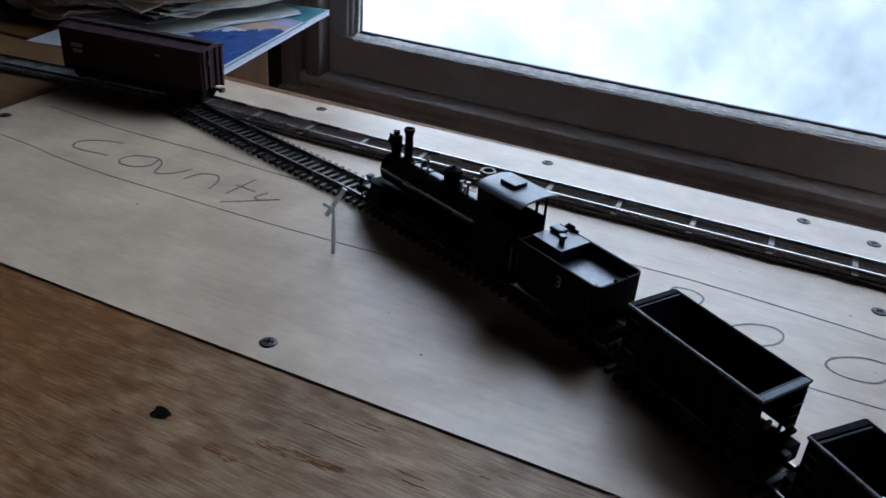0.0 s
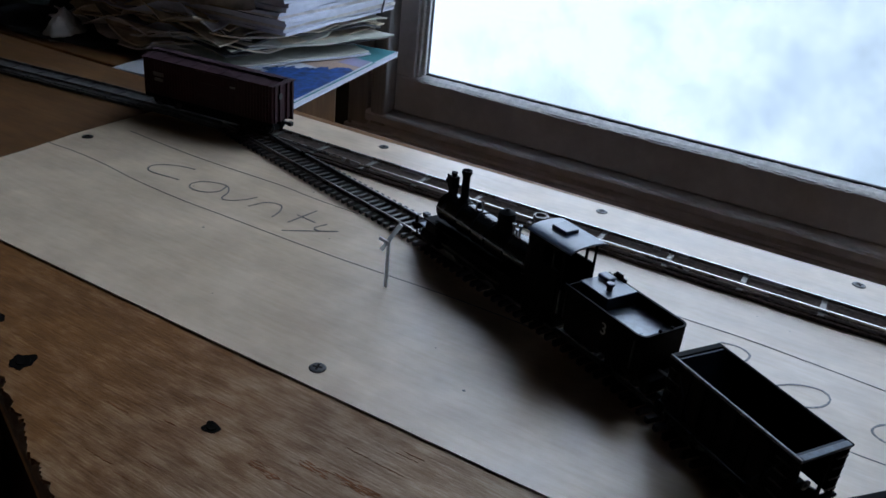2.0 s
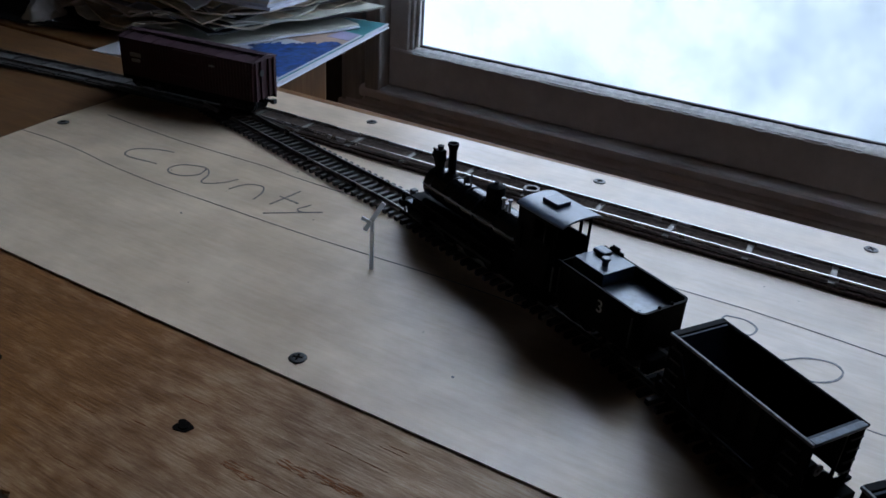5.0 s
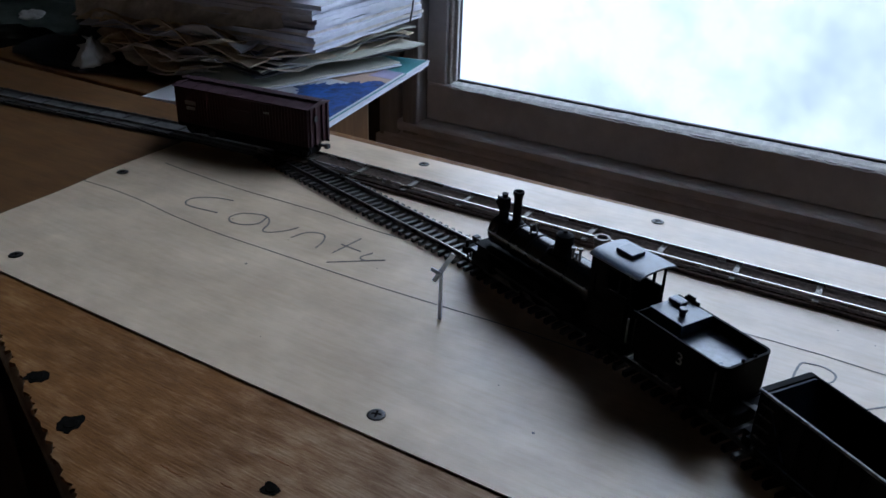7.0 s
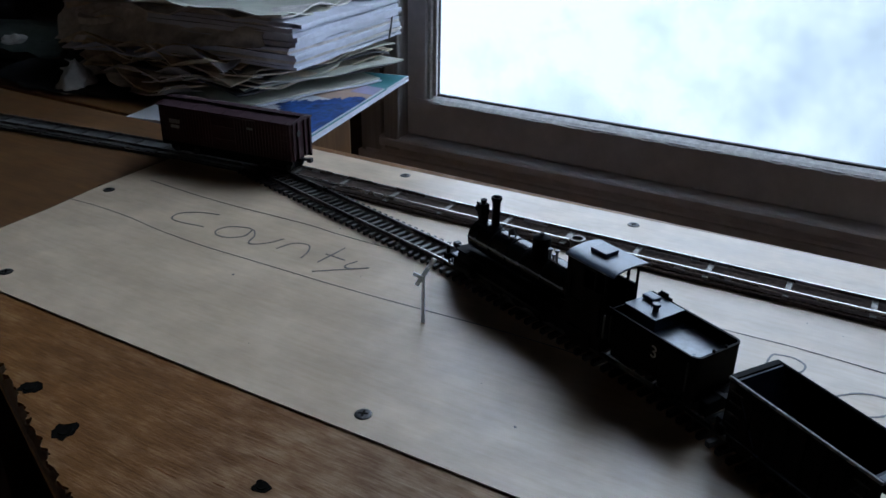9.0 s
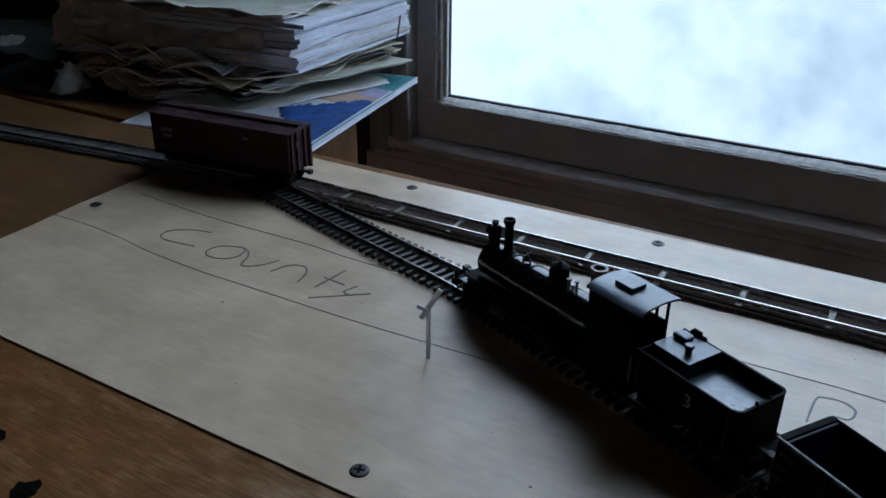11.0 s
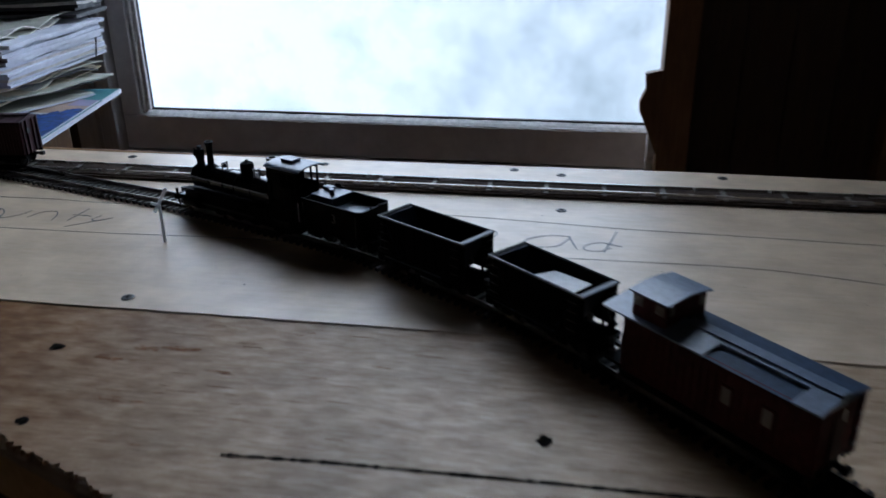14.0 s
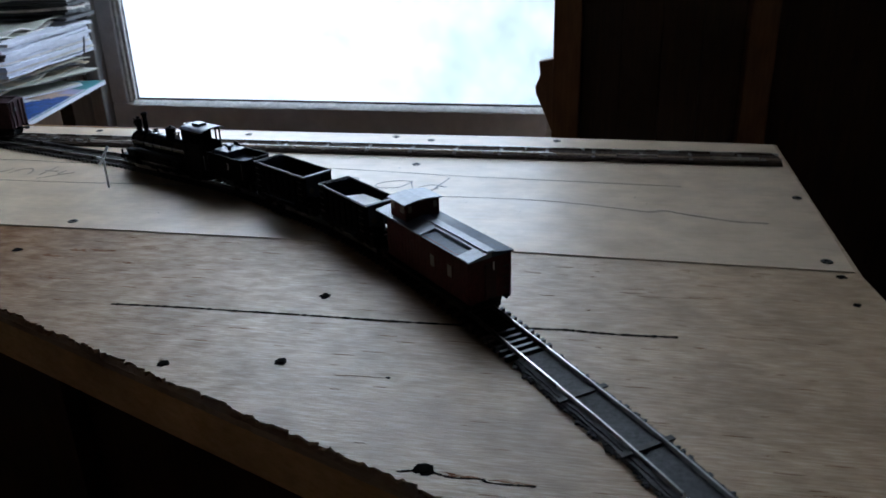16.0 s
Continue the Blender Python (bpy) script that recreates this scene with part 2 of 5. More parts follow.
def sky_material():
    m, N, L, b = material("pale winter sky and trees")
    N.remove(b)
    e = N.new("ShaderNodeEmission")
    v = coords(N, L, (1, 1, 1))
    big = noise_tex(N, L, v, 1.9, 2.0, 0.5)
    small = noise_tex(N, L, v, 8.0, 5.0, 0.65)
    both = mixed(N, L, "OVERLAY", 0.6, big, small)
    # bare trees stand in the haze towards the right
    haze, drift, lift = N.new("ShaderNodeSeparateXYZ"), N.new("ShaderNodeMapRange"), N.new("ShaderNodeMath")
    L.new(v, haze.inputs[0])
    L.new(haze.outputs["X"], drift.inputs["Value"])
    for key, val in (("From Min", -1.2), ("From Max", 0.25), ("To Min", 0.26), ("To Max", 0.0)):
        drift.inputs[key].default_value = val
    lift.operation = "ADD"
    L.new(both, lift.inputs[0])
    L.new(drift.outputs[0], lift.inputs[1])
    both = lift.outputs[0]
    col = ramp(N, L, both, ((0.16, (0.26, 0.39, 0.43)), (0.32, (0.40, 0.56, 0.61)), (0.46, (0.55, 0.74, 0.80)), (0.64, (0.75, 0.95, 1.04))))
    L.new(col, e.inputs["Color"])
    # the open sky is far brighter than the misty ground below it
    sep, rise, mul = N.new("ShaderNodeSeparateXYZ"), N.new("ShaderNodeMapRange"), N.new("ShaderNodeMath")
    L.new(v, sep.inputs[0])
    L.new(sep.outputs["Z"], rise.inputs["Value"])
    for key, val in (("From Min", 0.0), ("From Max", 3.0), ("To Min", 0.0), ("To Max", 1.0)):
        rise.inputs[key].default_value = val
    climb = ramp(N, L, rise.outputs[0], ((0.0, (0.182,) * 3), (0.12, (0.60,) * 3), (0.36, (0.65,) * 3), (0.62, (1.40,) * 3), (0.85, (1.9,) * 3)))
    mul.operation = "MULTIPLY"
    mul.inputs[0].default_value = SKY_GLOW
    L.new(climb, mul.inputs[1])
    # trees stand before the right half of the sky
    lean, both2 = N.new("ShaderNodeMapRange"), N.new("ShaderNodeMath")
    L.new(sep.outputs["X"], lean.inputs["Value"])
    for key, val in (("From Min", -1.6), ("From Max", 1.0), ("To Min", 1.14), ("To Max", 0.84)):
        lean.inputs[key].default_value = val
    both2.operation = "MULTIPLY"
    L.new(mul.outputs[0], both2.inputs[0])
    L.new(lean.outputs[0], both2.inputs[1])
    L.new(both2.outputs[0], e.inputs["Strength"])
    L.new(e.outputs[0], N["Material Output"].inputs["Surface"])
    return m


glass = glass_material()
sky_glow = sky_material()


# ---------------------------------------------------------------- mesh helpers
def finish(name, bm, mat, smooth=None):
    bmesh.ops.recalc_face_normals(bm, faces=bm.faces)
    me = bpy.data.meshes.new(name)
    bm.to_mesh(me)
    bm.free()
    me.materials.append(mat)
    if smooth is not None:
        for p in me.polygons:
            p.use_smooth = True
        me.set_sharp_from_angle(angle=radians(smooth))
    return me


def part(name, bm, mat, parent, label="", smooth=None):
    ob = new(name, finish(name, bm, mat, smooth))
    ob.parent = parent
    return tagged(ob, label)


def solid(name, bm, mat, label, category, kind="", smooth=None, group=""):
    return tagged(new(name, finish(name, bm, mat, smooth)), label, category, group, kind)


def thing(name, label, category, m=None, group="", kind=""):
    ob = new(name)
    ob.empty_display_size = 0.01
    if m is not None:
        ob.matrix_world = m
    return tagged(ob, label, category, group, kind)


def box(bm, x0, x1, y0, y1, z0, z1, bevel=0.0, m=None):
    made = bmesh.ops.create_cube(bm, size=1.0)["verts"]
    for v in made:
        v.co = Vector(((x0 + x1) / 2 + v.co.x * (x1 - x0), (y0 + y1) / 2 + v.co.y * (y1 - y0), (z0 + z1) / 2 + v.co.z * (z1 - z0)))
    if bevel:
        edges = list({e for v in made for e in v.link_edges})
        res = bmesh.ops.bevel(bm, geom=edges, offset=bevel, segments=2, affect="EDGES", profile=0.6)
        made = list({v for f in res["faces"] for v in f.verts} | {v for v in made if v.is_valid})
    if m is not None:
        bmesh.ops.transform(bm, matrix=m, verts=[v for v in made if v.is_valid])
    return bm


def cyl(bm, a, b, r0, r1=None, seg=20):
    """A round bar or cone from a to b."""
    a, b = Vector(a), Vector(b)
    d = b - a
    m = Matrix.Translation((a + b) / 2) @ d.to_track_quat("Z", "Y").to_matrix().to_4x4()
    bmesh.ops.create_cone(bm, cap_ends=True, segments=seg, radius1=r0, radius2=r0 if r1 is None else r1, depth=d.length, matrix=m)
    return bm


def prism(bm, outline, z0, z1):
    """A flat plate with the given outline in x and y."""
    lo = [bm.verts.new((x, y, z0)) for x, y in outline]
    hi = [bm.verts.new((x, y, z1)) for x, y in outline]
    bm.faces.new(lo[::-1])
    bm.faces.new(hi)
    for i in range(len(lo)):
        j = (i + 1) % len(lo)
        bm.faces.new((lo[i], lo[j], hi[j], hi[i]))
    return bm


def lathe(bm, profile, centre=(0, 0, 0), seg=24):
    """A turned body from (radius, height) pairs."""
    rings = []
    for r, z in profile:
        rings.append([bm.verts.new((centre[0] + r * math.cos(2 * math.pi * k / seg), centre[1] + r * math.sin(2 * math.pi * k / seg), centre[2] + z)) for k in range(seg)])
    for a, b in zip(rings, rings[1:]):
        for k in range(seg):
            bm.faces.new((a[k], a[(k + 1) % seg], b[(k + 1) % seg], b[k]))
    bm.faces.new(rings[0][::-1])
    bm.faces.new(rings[-1])
    return bm


def extrude_profile(bm, pts, x0, x1):
    """A bar along x whose section in y and z is the outline pts."""
    a = [bm.verts.new((x0, y, z)) for y, z in pts]
    b = [bm.verts.new((x1, y, z)) for y, z in pts]
    bm.faces.new(a)
    bm.faces.new(b[::-1])
    for i in range(len(a)):
        j = (i + 1) % len(a)
        bm.faces.new((a[i], b[i], b[j], a[j]))
    return bm


def spline(points, steps=8):
    """A smooth line through points."""
    pts = [Vector((*p, 0)) if len(p) == 2 else Vector(p) for p in points]
    pts = [2 * pts[0] - pts[1]] + pts + [2 * pts[-1] - pts[-2]]
    out = []
    for p0, p1, p2, p3 in zip(pts, pts[1:], pts[2:], pts[3:]):
        for k in range(steps):
            t = k / steps
            out.append(0.5 * (2 * p1 + (p2 - p0) * t + (2 * p0 - 5 * p1 + 4 * p2 - p3) * t * t + (3 * p1 - p0 - 3 * p2 + p3) * t ** 3))
    out.append(pts[-2])
    return out


def ribbon(bm, line, width, z0, z1, wobble=0.0):
    """A flat strip along a line in the plan."""
    rows = []
    for i, p in enumerate(line):
        d = (line[min(i + 1, len(line) - 1)] - line[max(i - 1, 0)]).normalized()
        n = Vector((-d.y, d.x, 0)) * width / 2 * (1 + wobble * (random.random() - 0.5))
        rows.append([bm.verts.new((p.x + s * n.x, p.y + s * n.y, z)) for s, z in ((-1, z0), (1, z0), (1, z1), (-1, z1))])
    for a, b in zip(rows, rows[1:]):
        for k in range(4):
            bm.faces.new((a[k], a[(k + 1) % 4], b[(k + 1) % 4], b[k]))
    bm.faces.new(rows[0][::-1])
    bm.faces.new(rows[-1])
    return bm


def along(line, s):
    """The place and heading at the length s of a line."""
    for a, b in zip(line, line[1:]):
        d = (b - a).length
        if s <= d:
            return a.lerp(b, s / d), (b - a).normalized()
        s -= d
    return line[-1], (line[-1] - line[-2]).normalized()


def length(line):
    return sum((b - a).length for a, b in zip(line, line[1:]))


def side(line, off):
    out = []
    for i, p in enumerate(line):
        d = (line[min(i + 1, len(line) - 1)] - line[max(i - 1, 0)]).normalized()
        out.append(p + off * Vector((-d.y, d.x, 0)))
    return out


def heading(front, rear, z=0.0):
    """The pose of a vehicle: its x axis runs from its front to its rear."""
    d = Vector((rear[0] - front[0], rear[1] - front[1]))
    return pose(front[0], front[1], z, 0, 0, math.degrees(math.atan2(d.y, d.x))), d.length


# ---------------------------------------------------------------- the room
def wall(name, x0, x1, y0, y1, z0, z1, mat=low_bounce_paint, label="room wall darkened for low bounce"):
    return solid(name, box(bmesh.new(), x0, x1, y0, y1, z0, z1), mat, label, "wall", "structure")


# room shell added out of view: pale walls fill, dark ones cut bounce
FLOOR, CEIL = -0.80, 1.60
solid("floor", box(bmesh.new(), -2.2, 2.2, -2.2, 1.15, FLOOR - 0.05, FLOOR), floor_mat, "room floor toned to bounce light up", "floor", "structure")
solid("ceiling", box(bmesh.new(), -2.2, 2.2, -2.2, 1.15, CEIL, CEIL + 0.05), ceiling_dark, "unseen ceiling kept dark against bounce light", "ceiling", "structure")
wall("wall_south", -2.2, 2.2, -2.3, -2.2, FLOOR, CEIL, bounce_paint, "unseen room wall toned for warm bounce light")
wall("wall_west", -2.3, -2.2, -2.3, 1.15, FLOOR, CEIL, bounce_paint, "unseen room wall toned for warm bounce light")
wall("wall_east", 2.2, 2.3, -2.3, 1.15, FLOOR, CEIL, bounce_paint, "unseen room wall toned for warm bounce light")
WX0, WX1, WZ0, WZ1 = -0.4755, 0.574, -0.1350, 1.02
WALL = 1.052            # room face of the wall round the window
bm = bmesh.new()
# the opening widens towards the outside
for y0, y1, d in ((WALL, WALL + 0.010, 0.0), (WALL + 0.010, WALL + 0.10, 0.10)):
    box(bm, -2.2, WX0 - d, y0, y1, FLOOR, CEIL)
    box(bm, WX1 + d, 2.2, y0, y1, FLOOR, CEIL)
    box(bm, WX0 - d, WX1 + d, y0, y1, FLOOR, WZ0 - d)
    box(bm, WX0 - d, WX1 + d, y0, y1, WZ1 + d, CEIL)
solid("wall_north", bm, low_bounce_paint, "wall round the window darkened for low bounce", "wall", "structure")

# the window: sash, beads, glass, casing and sill
GX0, GX1, GZ0, GZ1 = -0.4335, 0.512, -0.0770, 0.95
SASH = 1.016            # room face of the sash
win = thing("window_1", "old cream-painted wooden window with chipped glazing beads", "window", kind="structure")
part("bottom_rail", box(bmesh.new(), WX0 + 0.001, WX1 - 0.001, SASH, SASH + 0.044, WZ0, GZ0 - 0.0050, 0.003), sash_paint, win)
part("top_rail", box(bmesh.new(), WX0 + 0.001, WX1 - 0.001, SASH, SASH + 0.044, GZ1 + 0.010, WZ1 - 0.001, 0.002), sash_paint, win)
part("stile", box(bmesh.new(), WX0 + 0.001, GX0 - 0.012, SASH + 0.0005, SASH + 0.043, GZ0 - 0.0045, GZ1 + 0.009, 0.002), sash_paint, win)
part("stile", box(bmesh.new(), GX1 + 0.012, WX1 - 0.001, SASH + 0.0005, SASH + 0.043, GZ0 - 0.0045, GZ1 + 0.009, 0.002), sash_paint, win)


def bead(x0, x1, ragged):
    """A sloping glazing bead along x with a chipped lower edge."""
    b, n = bmesh.new(), 260
    rows = []
    for i in range(n + 1):
        x = x0 + (x1 - x0) * i / n
        j = ragged * noise.noise((x * 31, 1.7, 0)) + ragged * noise.noise((x * 140, 4.7, 0))
        k = 0.5 * ragged * noise.noise((x * 60, 8.3, 0)) + 0.6 * ragged * max(0.0, noise.noise((x * 230, 2.2, 0)))
        rows.append([b.verts.new(p) for p in ((x, SASH - 0.0010, GZ0 - 0.0074 + j), (x, SASH + 0.0050, GZ0 - 0.0026 + 0.5 * j), (x, SASH + 0.0130, GZ0 + k), (x, SASH + 0.018, GZ0 - 0.002), (x, SASH + 0.018, GZ0 - 0.0074))])
    for a, c in zip(rows, rows[1:]):
        for k in range(5):
            b.faces.new((a[k], a[(k + 1) % 5], c[(k + 1) % 5], c[k]))
    b.faces.new(rows[0][::-1])
    b.faces.new(rows[-1])
    return b


part("glazing_bead", bead(GX0 - 0.004, GX1 + 0.004, 0.0017), bead_paint, win, "chipped white bead under the glass")
part("putty_line", box(bmesh.new(), GX0 - 0.001, GX1 + 0.001, SASH + 0.0140, SASH + 0.0195, GZ0 - 0.0015, GZ0 + 0.0022, 0.0006), putty, win, "dark putty line under the glass")
for x0, x1 in ((GX0 - 0.0115, GX0 - 0.0060), (GX1 + 0.0060, GX1 + 0.0115)):
    part("glazing_bead", box(bmesh.new(), x0, x1, SASH + 0.0045, SASH + 0.018, GZ0 - 0.0040, GZ1, 0.0018), bead_paint, win)
for x0, x1 in ((GX0 - 0.0058, GX0), (GX1, GX1 + 0.0058)):
    part("glazing_bead", box(bmesh.new(), x0, x1, SASH + 0.0095, SASH + 0.018, GZ0, GZ1, 0.0012), bead_paint, win)
for x0 in (GX0 - 0.0002, GX1 - 0.0008):
    part("putty_line", box(bmesh.new(), x0, x0 + 0.0010, SASH + 0.0150, SASH + 0.0195, GZ0 + 0.0022, GZ1), putty, win, "dark putty line beside the glass")
pane = part("pane", box(bmesh.new(), GX0 - 0.003, GX1 + 0.003, SASH + 0.020, SASH + 0.023, GZ0 - 0.003, GZ1 + 0.003), glass, win, "clear cold window glass")
pane.visible_shadow = False
for d, x in ((-1, WX0), (1, WX1)):
    # inner strip, narrow groove and broader outer board of the casing
    part("casing", box(bmesh.new(), min(x, x + d * 0.024), max(x, x + d * 0.024), SASH - 0.022, WALL - 0.0005, WZ0 - 0.02, WZ1, 0.003), casing_paint, win, "streaked pale grey inner casing")
    part("casing_groove", box(bmesh.new(), min(x + d * 0.0245, x + d * 0.033), max(x + d * 0.0245, x + d * 0.033), SASH - 0.008, WALL - 0.0005, WZ0 - 0.10, WZ1), sash_paint, win)
    part("outer_casing", box(bmesh.new(), min(x + d * 0.0335, x + d * 0.069), max(x + d * 0.0335, x + d * 0.069), SASH - 0.016, WALL - 0.0005, WZ0 - 0.10, WZ1, 0.004), casing_paint, win, "streaked pale grey outer casing")
sill = thing("window_sill", "weathered stepped wooden window sill with moulded edges", "window sill", kind="structure")
part("stool", extrude_profile(bmesh.new(), [(WALL - 0.002, -0.1354), (0.9990, -0.1362), (0.9945, -0.1378), (0.9925, -0.1410), (0.9930, -0.1495), (0.9970, -0.1530), (WALL - 0.002, -0.1530)], WX0 - 0.032, WX1 + 0.032), sill_wood, sill)
part("cove", extrude_profile(bmesh.new(), [(WALL - 0.002, -0.1534), (1.0060, -0.1534), (1.0050, -0.1560), (1.0000, -0.1610), (0.9990, -0.1650), (WALL - 0.002, -0.1650)], WX0 - 0.060, WX1 + 0.060), sill_wood, sill, "hollow moulding under the sill")
part("apron", extrude_profile(bmesh.new(), [(WALL - 0.002, -0.1654), (0.9985, -0.1654), (0.9970, -0.1670), (0.9970, -0.2500), (WALL - 0.002, -0.2500)], WX0 - 0.072, WX1 + 0.072), trim_wood, sill, "grey-brown apron board")
solid("backdrop", box(bmesh.new(), -3.6, 3.6, 2.30, 2.32, -1.4, 3.6), sky_glow, "pale overcast winter sky with vague trees", "sky", "structure")

# dark uprights beside the window
upright = thing("wooden_partition", "dark brown boarded partition with two uprights", "partition", kind="structure")
part("upright", box(bmesh.new(), 0.296, 0.333, 0.880, 0.925, FLOOR, CEIL, 0.002), stud_wood, upright)
part("upright", box(bmesh.new(), 0.545, 0.580, 0.880, 0.925, FLOOR, CEIL, 0.002), stud_wood, upright)
for i in range(4):
    x = 0.334 + i * 0.0526
    part("board", box(bmesh.new(), x, x + 0.0516, 0.905, 0.920, FLOOR, CEIL, 0.001), dark_wood, upright)
# panel added behind the boards to stop light showing through the gaps
part("leak_backing", box(bmesh.new(), 0.333, 0.545, 0.921, 0.928, FLOOR, CEIL), dark_wood, upright)
part("side_board", box(bmesh.new(), 0.581, 1.25, 0.905, 0.920, FLOOR, CEIL), dark_wood, upright)
part("casing_strip", box(bmesh.new(), 0.2865, 0.2955, 0.900, 0.912, FLOOR, -0.045, 0.001), bead_paint, upright, "pale strip of painted wood")
b = bmesh.new()
prism(b, [(0.296, 0.026), (0.277, 0.022), (0.279, 0.004), (0.2725, -0.012), (0.2735, -0.022), (0.2885, -0.056), (0.296, -0.075)], 0, 0.012)
bmesh.ops.transform(b, matrix=Matrix.Translation((0, 0.894, 0)) @ Matrix.Rotation(radians(90), 4, "X"), verts=b.verts)
part("torn_flap", b, stud_wood, upright, "torn brown veneer flap")

# ---------------------------------------------------------------- the table
BASE_TOP, BASE_LOW = -0.0009, -0.040


def front_edge(x):
    return 0.1575 - 0.405 * x


rng = random.Random(4)
edge = []
x = 0.575
while x > -0.92:
    step = rng.uniform(0.0010, 0.0045)
    tooth = rng.uniform(-0.0016, 0.0012) + 0.0016 * noise.noise((x * 30, 0, 0))
    edge.append((x, front_edge(x) + tooth))
    edge.append((x - 0.001, front_edge(x) + tooth + rng.uniform(-0.0008, 0.0008)))
    x -= step
bench = thing("train_table", "homemade table of rough brown plywood with a splintered sawn edge", "table")
right_end = [(0.570, 0.10), (0.5445, 0.28), (0.5415, 0.40), (0.5385, 0.585)]
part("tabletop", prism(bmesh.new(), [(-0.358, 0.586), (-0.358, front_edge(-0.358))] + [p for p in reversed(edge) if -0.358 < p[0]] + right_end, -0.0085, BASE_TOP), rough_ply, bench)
part("left_board", prism(bmesh.new(), [(-0.3585, 0.560)] + [(-1.10, 0.558), (-1.10, front_edge(-0.92) + 0.02)] + [p for p in reversed(edge) if p[0] < -0.359] + [(-0.3585, front_edge(-0.3585))], -0.0085, BASE_TOP - 0.0002), amber_ply, bench, "amber varnished plywood board")
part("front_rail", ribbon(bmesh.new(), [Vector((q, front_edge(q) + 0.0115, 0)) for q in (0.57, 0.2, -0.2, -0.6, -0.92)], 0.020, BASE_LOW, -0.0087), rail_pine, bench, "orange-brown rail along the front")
b = bmesh.new()
rows, x = [], 0.572
while x > -0.915:
    f = front_edge(x)
    fray = 0.0011 * noise.noise((x * 260, 3.1, 0)) + rng.uniform(-0.0005, 0.0005)
    rows.append([b.verts.new(p) for p in ((x, f + 0.0030, BASE_TOP - 0.0010), (x + rng.uniform(-0.001, 0.001), f - 0.0004 + fray, BASE_TOP - 0.0014 - abs(fray)), (x, f - 0.0030 + 0.7 * fray, -0.0046), (x, f - 0.0036 + 0.3 * fray, -0.0082), (x, f + 0.0030, -0.0083))])
    x -= 0.0022
for p, q in zip(rows, rows[1:]):
    for k in range(5):
        b.faces.new((p[k], p[(k + 1) % 5], q[(k + 1) % 5], q[k]))
b.faces.new(rows[0][::-1])
b.faces.new(rows[-1])
part("sawn_edge", b, sawn, bench, "rough splintered sawn plywood edge")
# added legs, in dark wood so the space below stays black
for lx, ly in ((0.50, 0.54), (0.50, 0.10), (-0.30, 0.53), (-0.80, 0.53)):
    part("leg", box(bmesh.new(), lx - 0.02, lx + 0.02, ly - 0.02, ly + 0.02, FLOOR, -0.0088), dark_wood, bench)
# board added to block window light and the view under the table
part("light_baffle", box(bmesh.new(), -1.08, 0.535, 0.560, 0.572, FLOOR, -0.0088), dark_wood, bench, "added dark board blocking light under the table")

sheet = thing("plywood_sheet", "thin pale birch plywood sheet screwed to the table", "plywood sheet")
left_cut = [(-0.373, 0.576), (-0.370, 0.488), (-0.367, 0.422), (-0.361, 0.375), (-0.358, 0.320), (-0.357, 0.2885)]
part("panel", prism(bmesh.new(), left_cut + [(-0.10, 0.2885), (0.10, 0.2905), (0.30, 0.2900), (0.5405, 0.2865), (0.5395, 0.400), (0.5350, 0.583), (0.30, 0.587), (0.0, 0.580), (-0.2, 0.576)], BASE_TOP + 0.0001, 0.0), birch, sheet)


def stroke(name, points, width, parent, label="", steps=8, wobble=0.5):
    return part(name, ribbon(bmesh.new(), spline(points, steps), width, 0.00005, 0.00022, wobble), pencil, parent, label)


W1, W2 = 0.0010, 0.00055
word = thing("pencil_word", "hand-pencilled word County on the pale plywood", "lettering")
for pts in (
    [(-0.2558, 0.4319), (-0.2690, 0.4283), (-0.2797, 0.4203), (-0.2795, 0.4122), (-0.2719, 0.4091), (-0.2502, 0.4117)],
    [(-0.2195, 0.4249), (-0.2250, 0.4257), (-0.2362, 0.4207), (-0.2392, 0.4123), (-0.2341, 0.4070), (-0.2243, 0.4080), (-0.2178, 0.4154), (-0.2195, 0.4249), (-0.2126, 0.4187), (-0.2088, 0.4089), (-0.2032, 0.4095), (-0.1970, 0.4165), (-0.1935, 0.4249)],
    [(-0.1882, 0.4113), (-0.1842, 0.4228), (-0.1748, 0.4259), (-0.1690, 0.4189), (-0.1668, 0.4090)],
    [(-0.1523, 0.4346), (-0.1547, 0.4096)],
    [(-0.1575, 0.4216), (-0.1422, 0.4204)],
    [(-0.1352, 0.4231), (-0.1379, 0.4145), (-0.1330, 0.4130), (-0.1245, 0.4194), (-0.1501, 0.3983)],
):
    stroke("letter_stroke", pts, W1, word)
word = thing("pencil_word", "hand-pencilled word Road on the pale plywood", "lettering")
for pts in (
    [(0.0997, 0.4260), (0.1007, 0.4453), (0.1044, 0.4488), (0.1117, 0.4493), (0.1169, 0.4449), (0.1154, 0.4373), (0.1085, 0.4340), (0.1195, 0.4150)],
    [(0.1317, 0.4243), (0.1415, 0.4333), (0.1522, 0.4362), (0.1572, 0.4312), (0.1551, 0.4226), (0.1478, 0.4163), (0.1385, 0.4155), (0.1317, 0.4243)],
    [(0.2075, 0.4320), (0.1935, 0.4325), (0.1805, 0.4252), (0.1770, 0.4165), (0.1845, 0.4116), (0.1985, 0.4143), (0.2070, 0.4290)],
    [(0.2064, 0.4332), (0.2089, 0.4223), (0.2121, 0.4120)],
    [(0.2358, 0.4226), (0.2266, 0.4244), (0.2175, 0.4181), (0.2176, 0.4110), (0.2265, 0.4100), (0.2341, 0.4164)],
    [(0.2386, 0.4453), (0.2295, 0.4085)],
    [(0.2315, 0.4226), (0.2412, 0.4200)],
):
    stroke("letter_stroke", pts, W1, word)
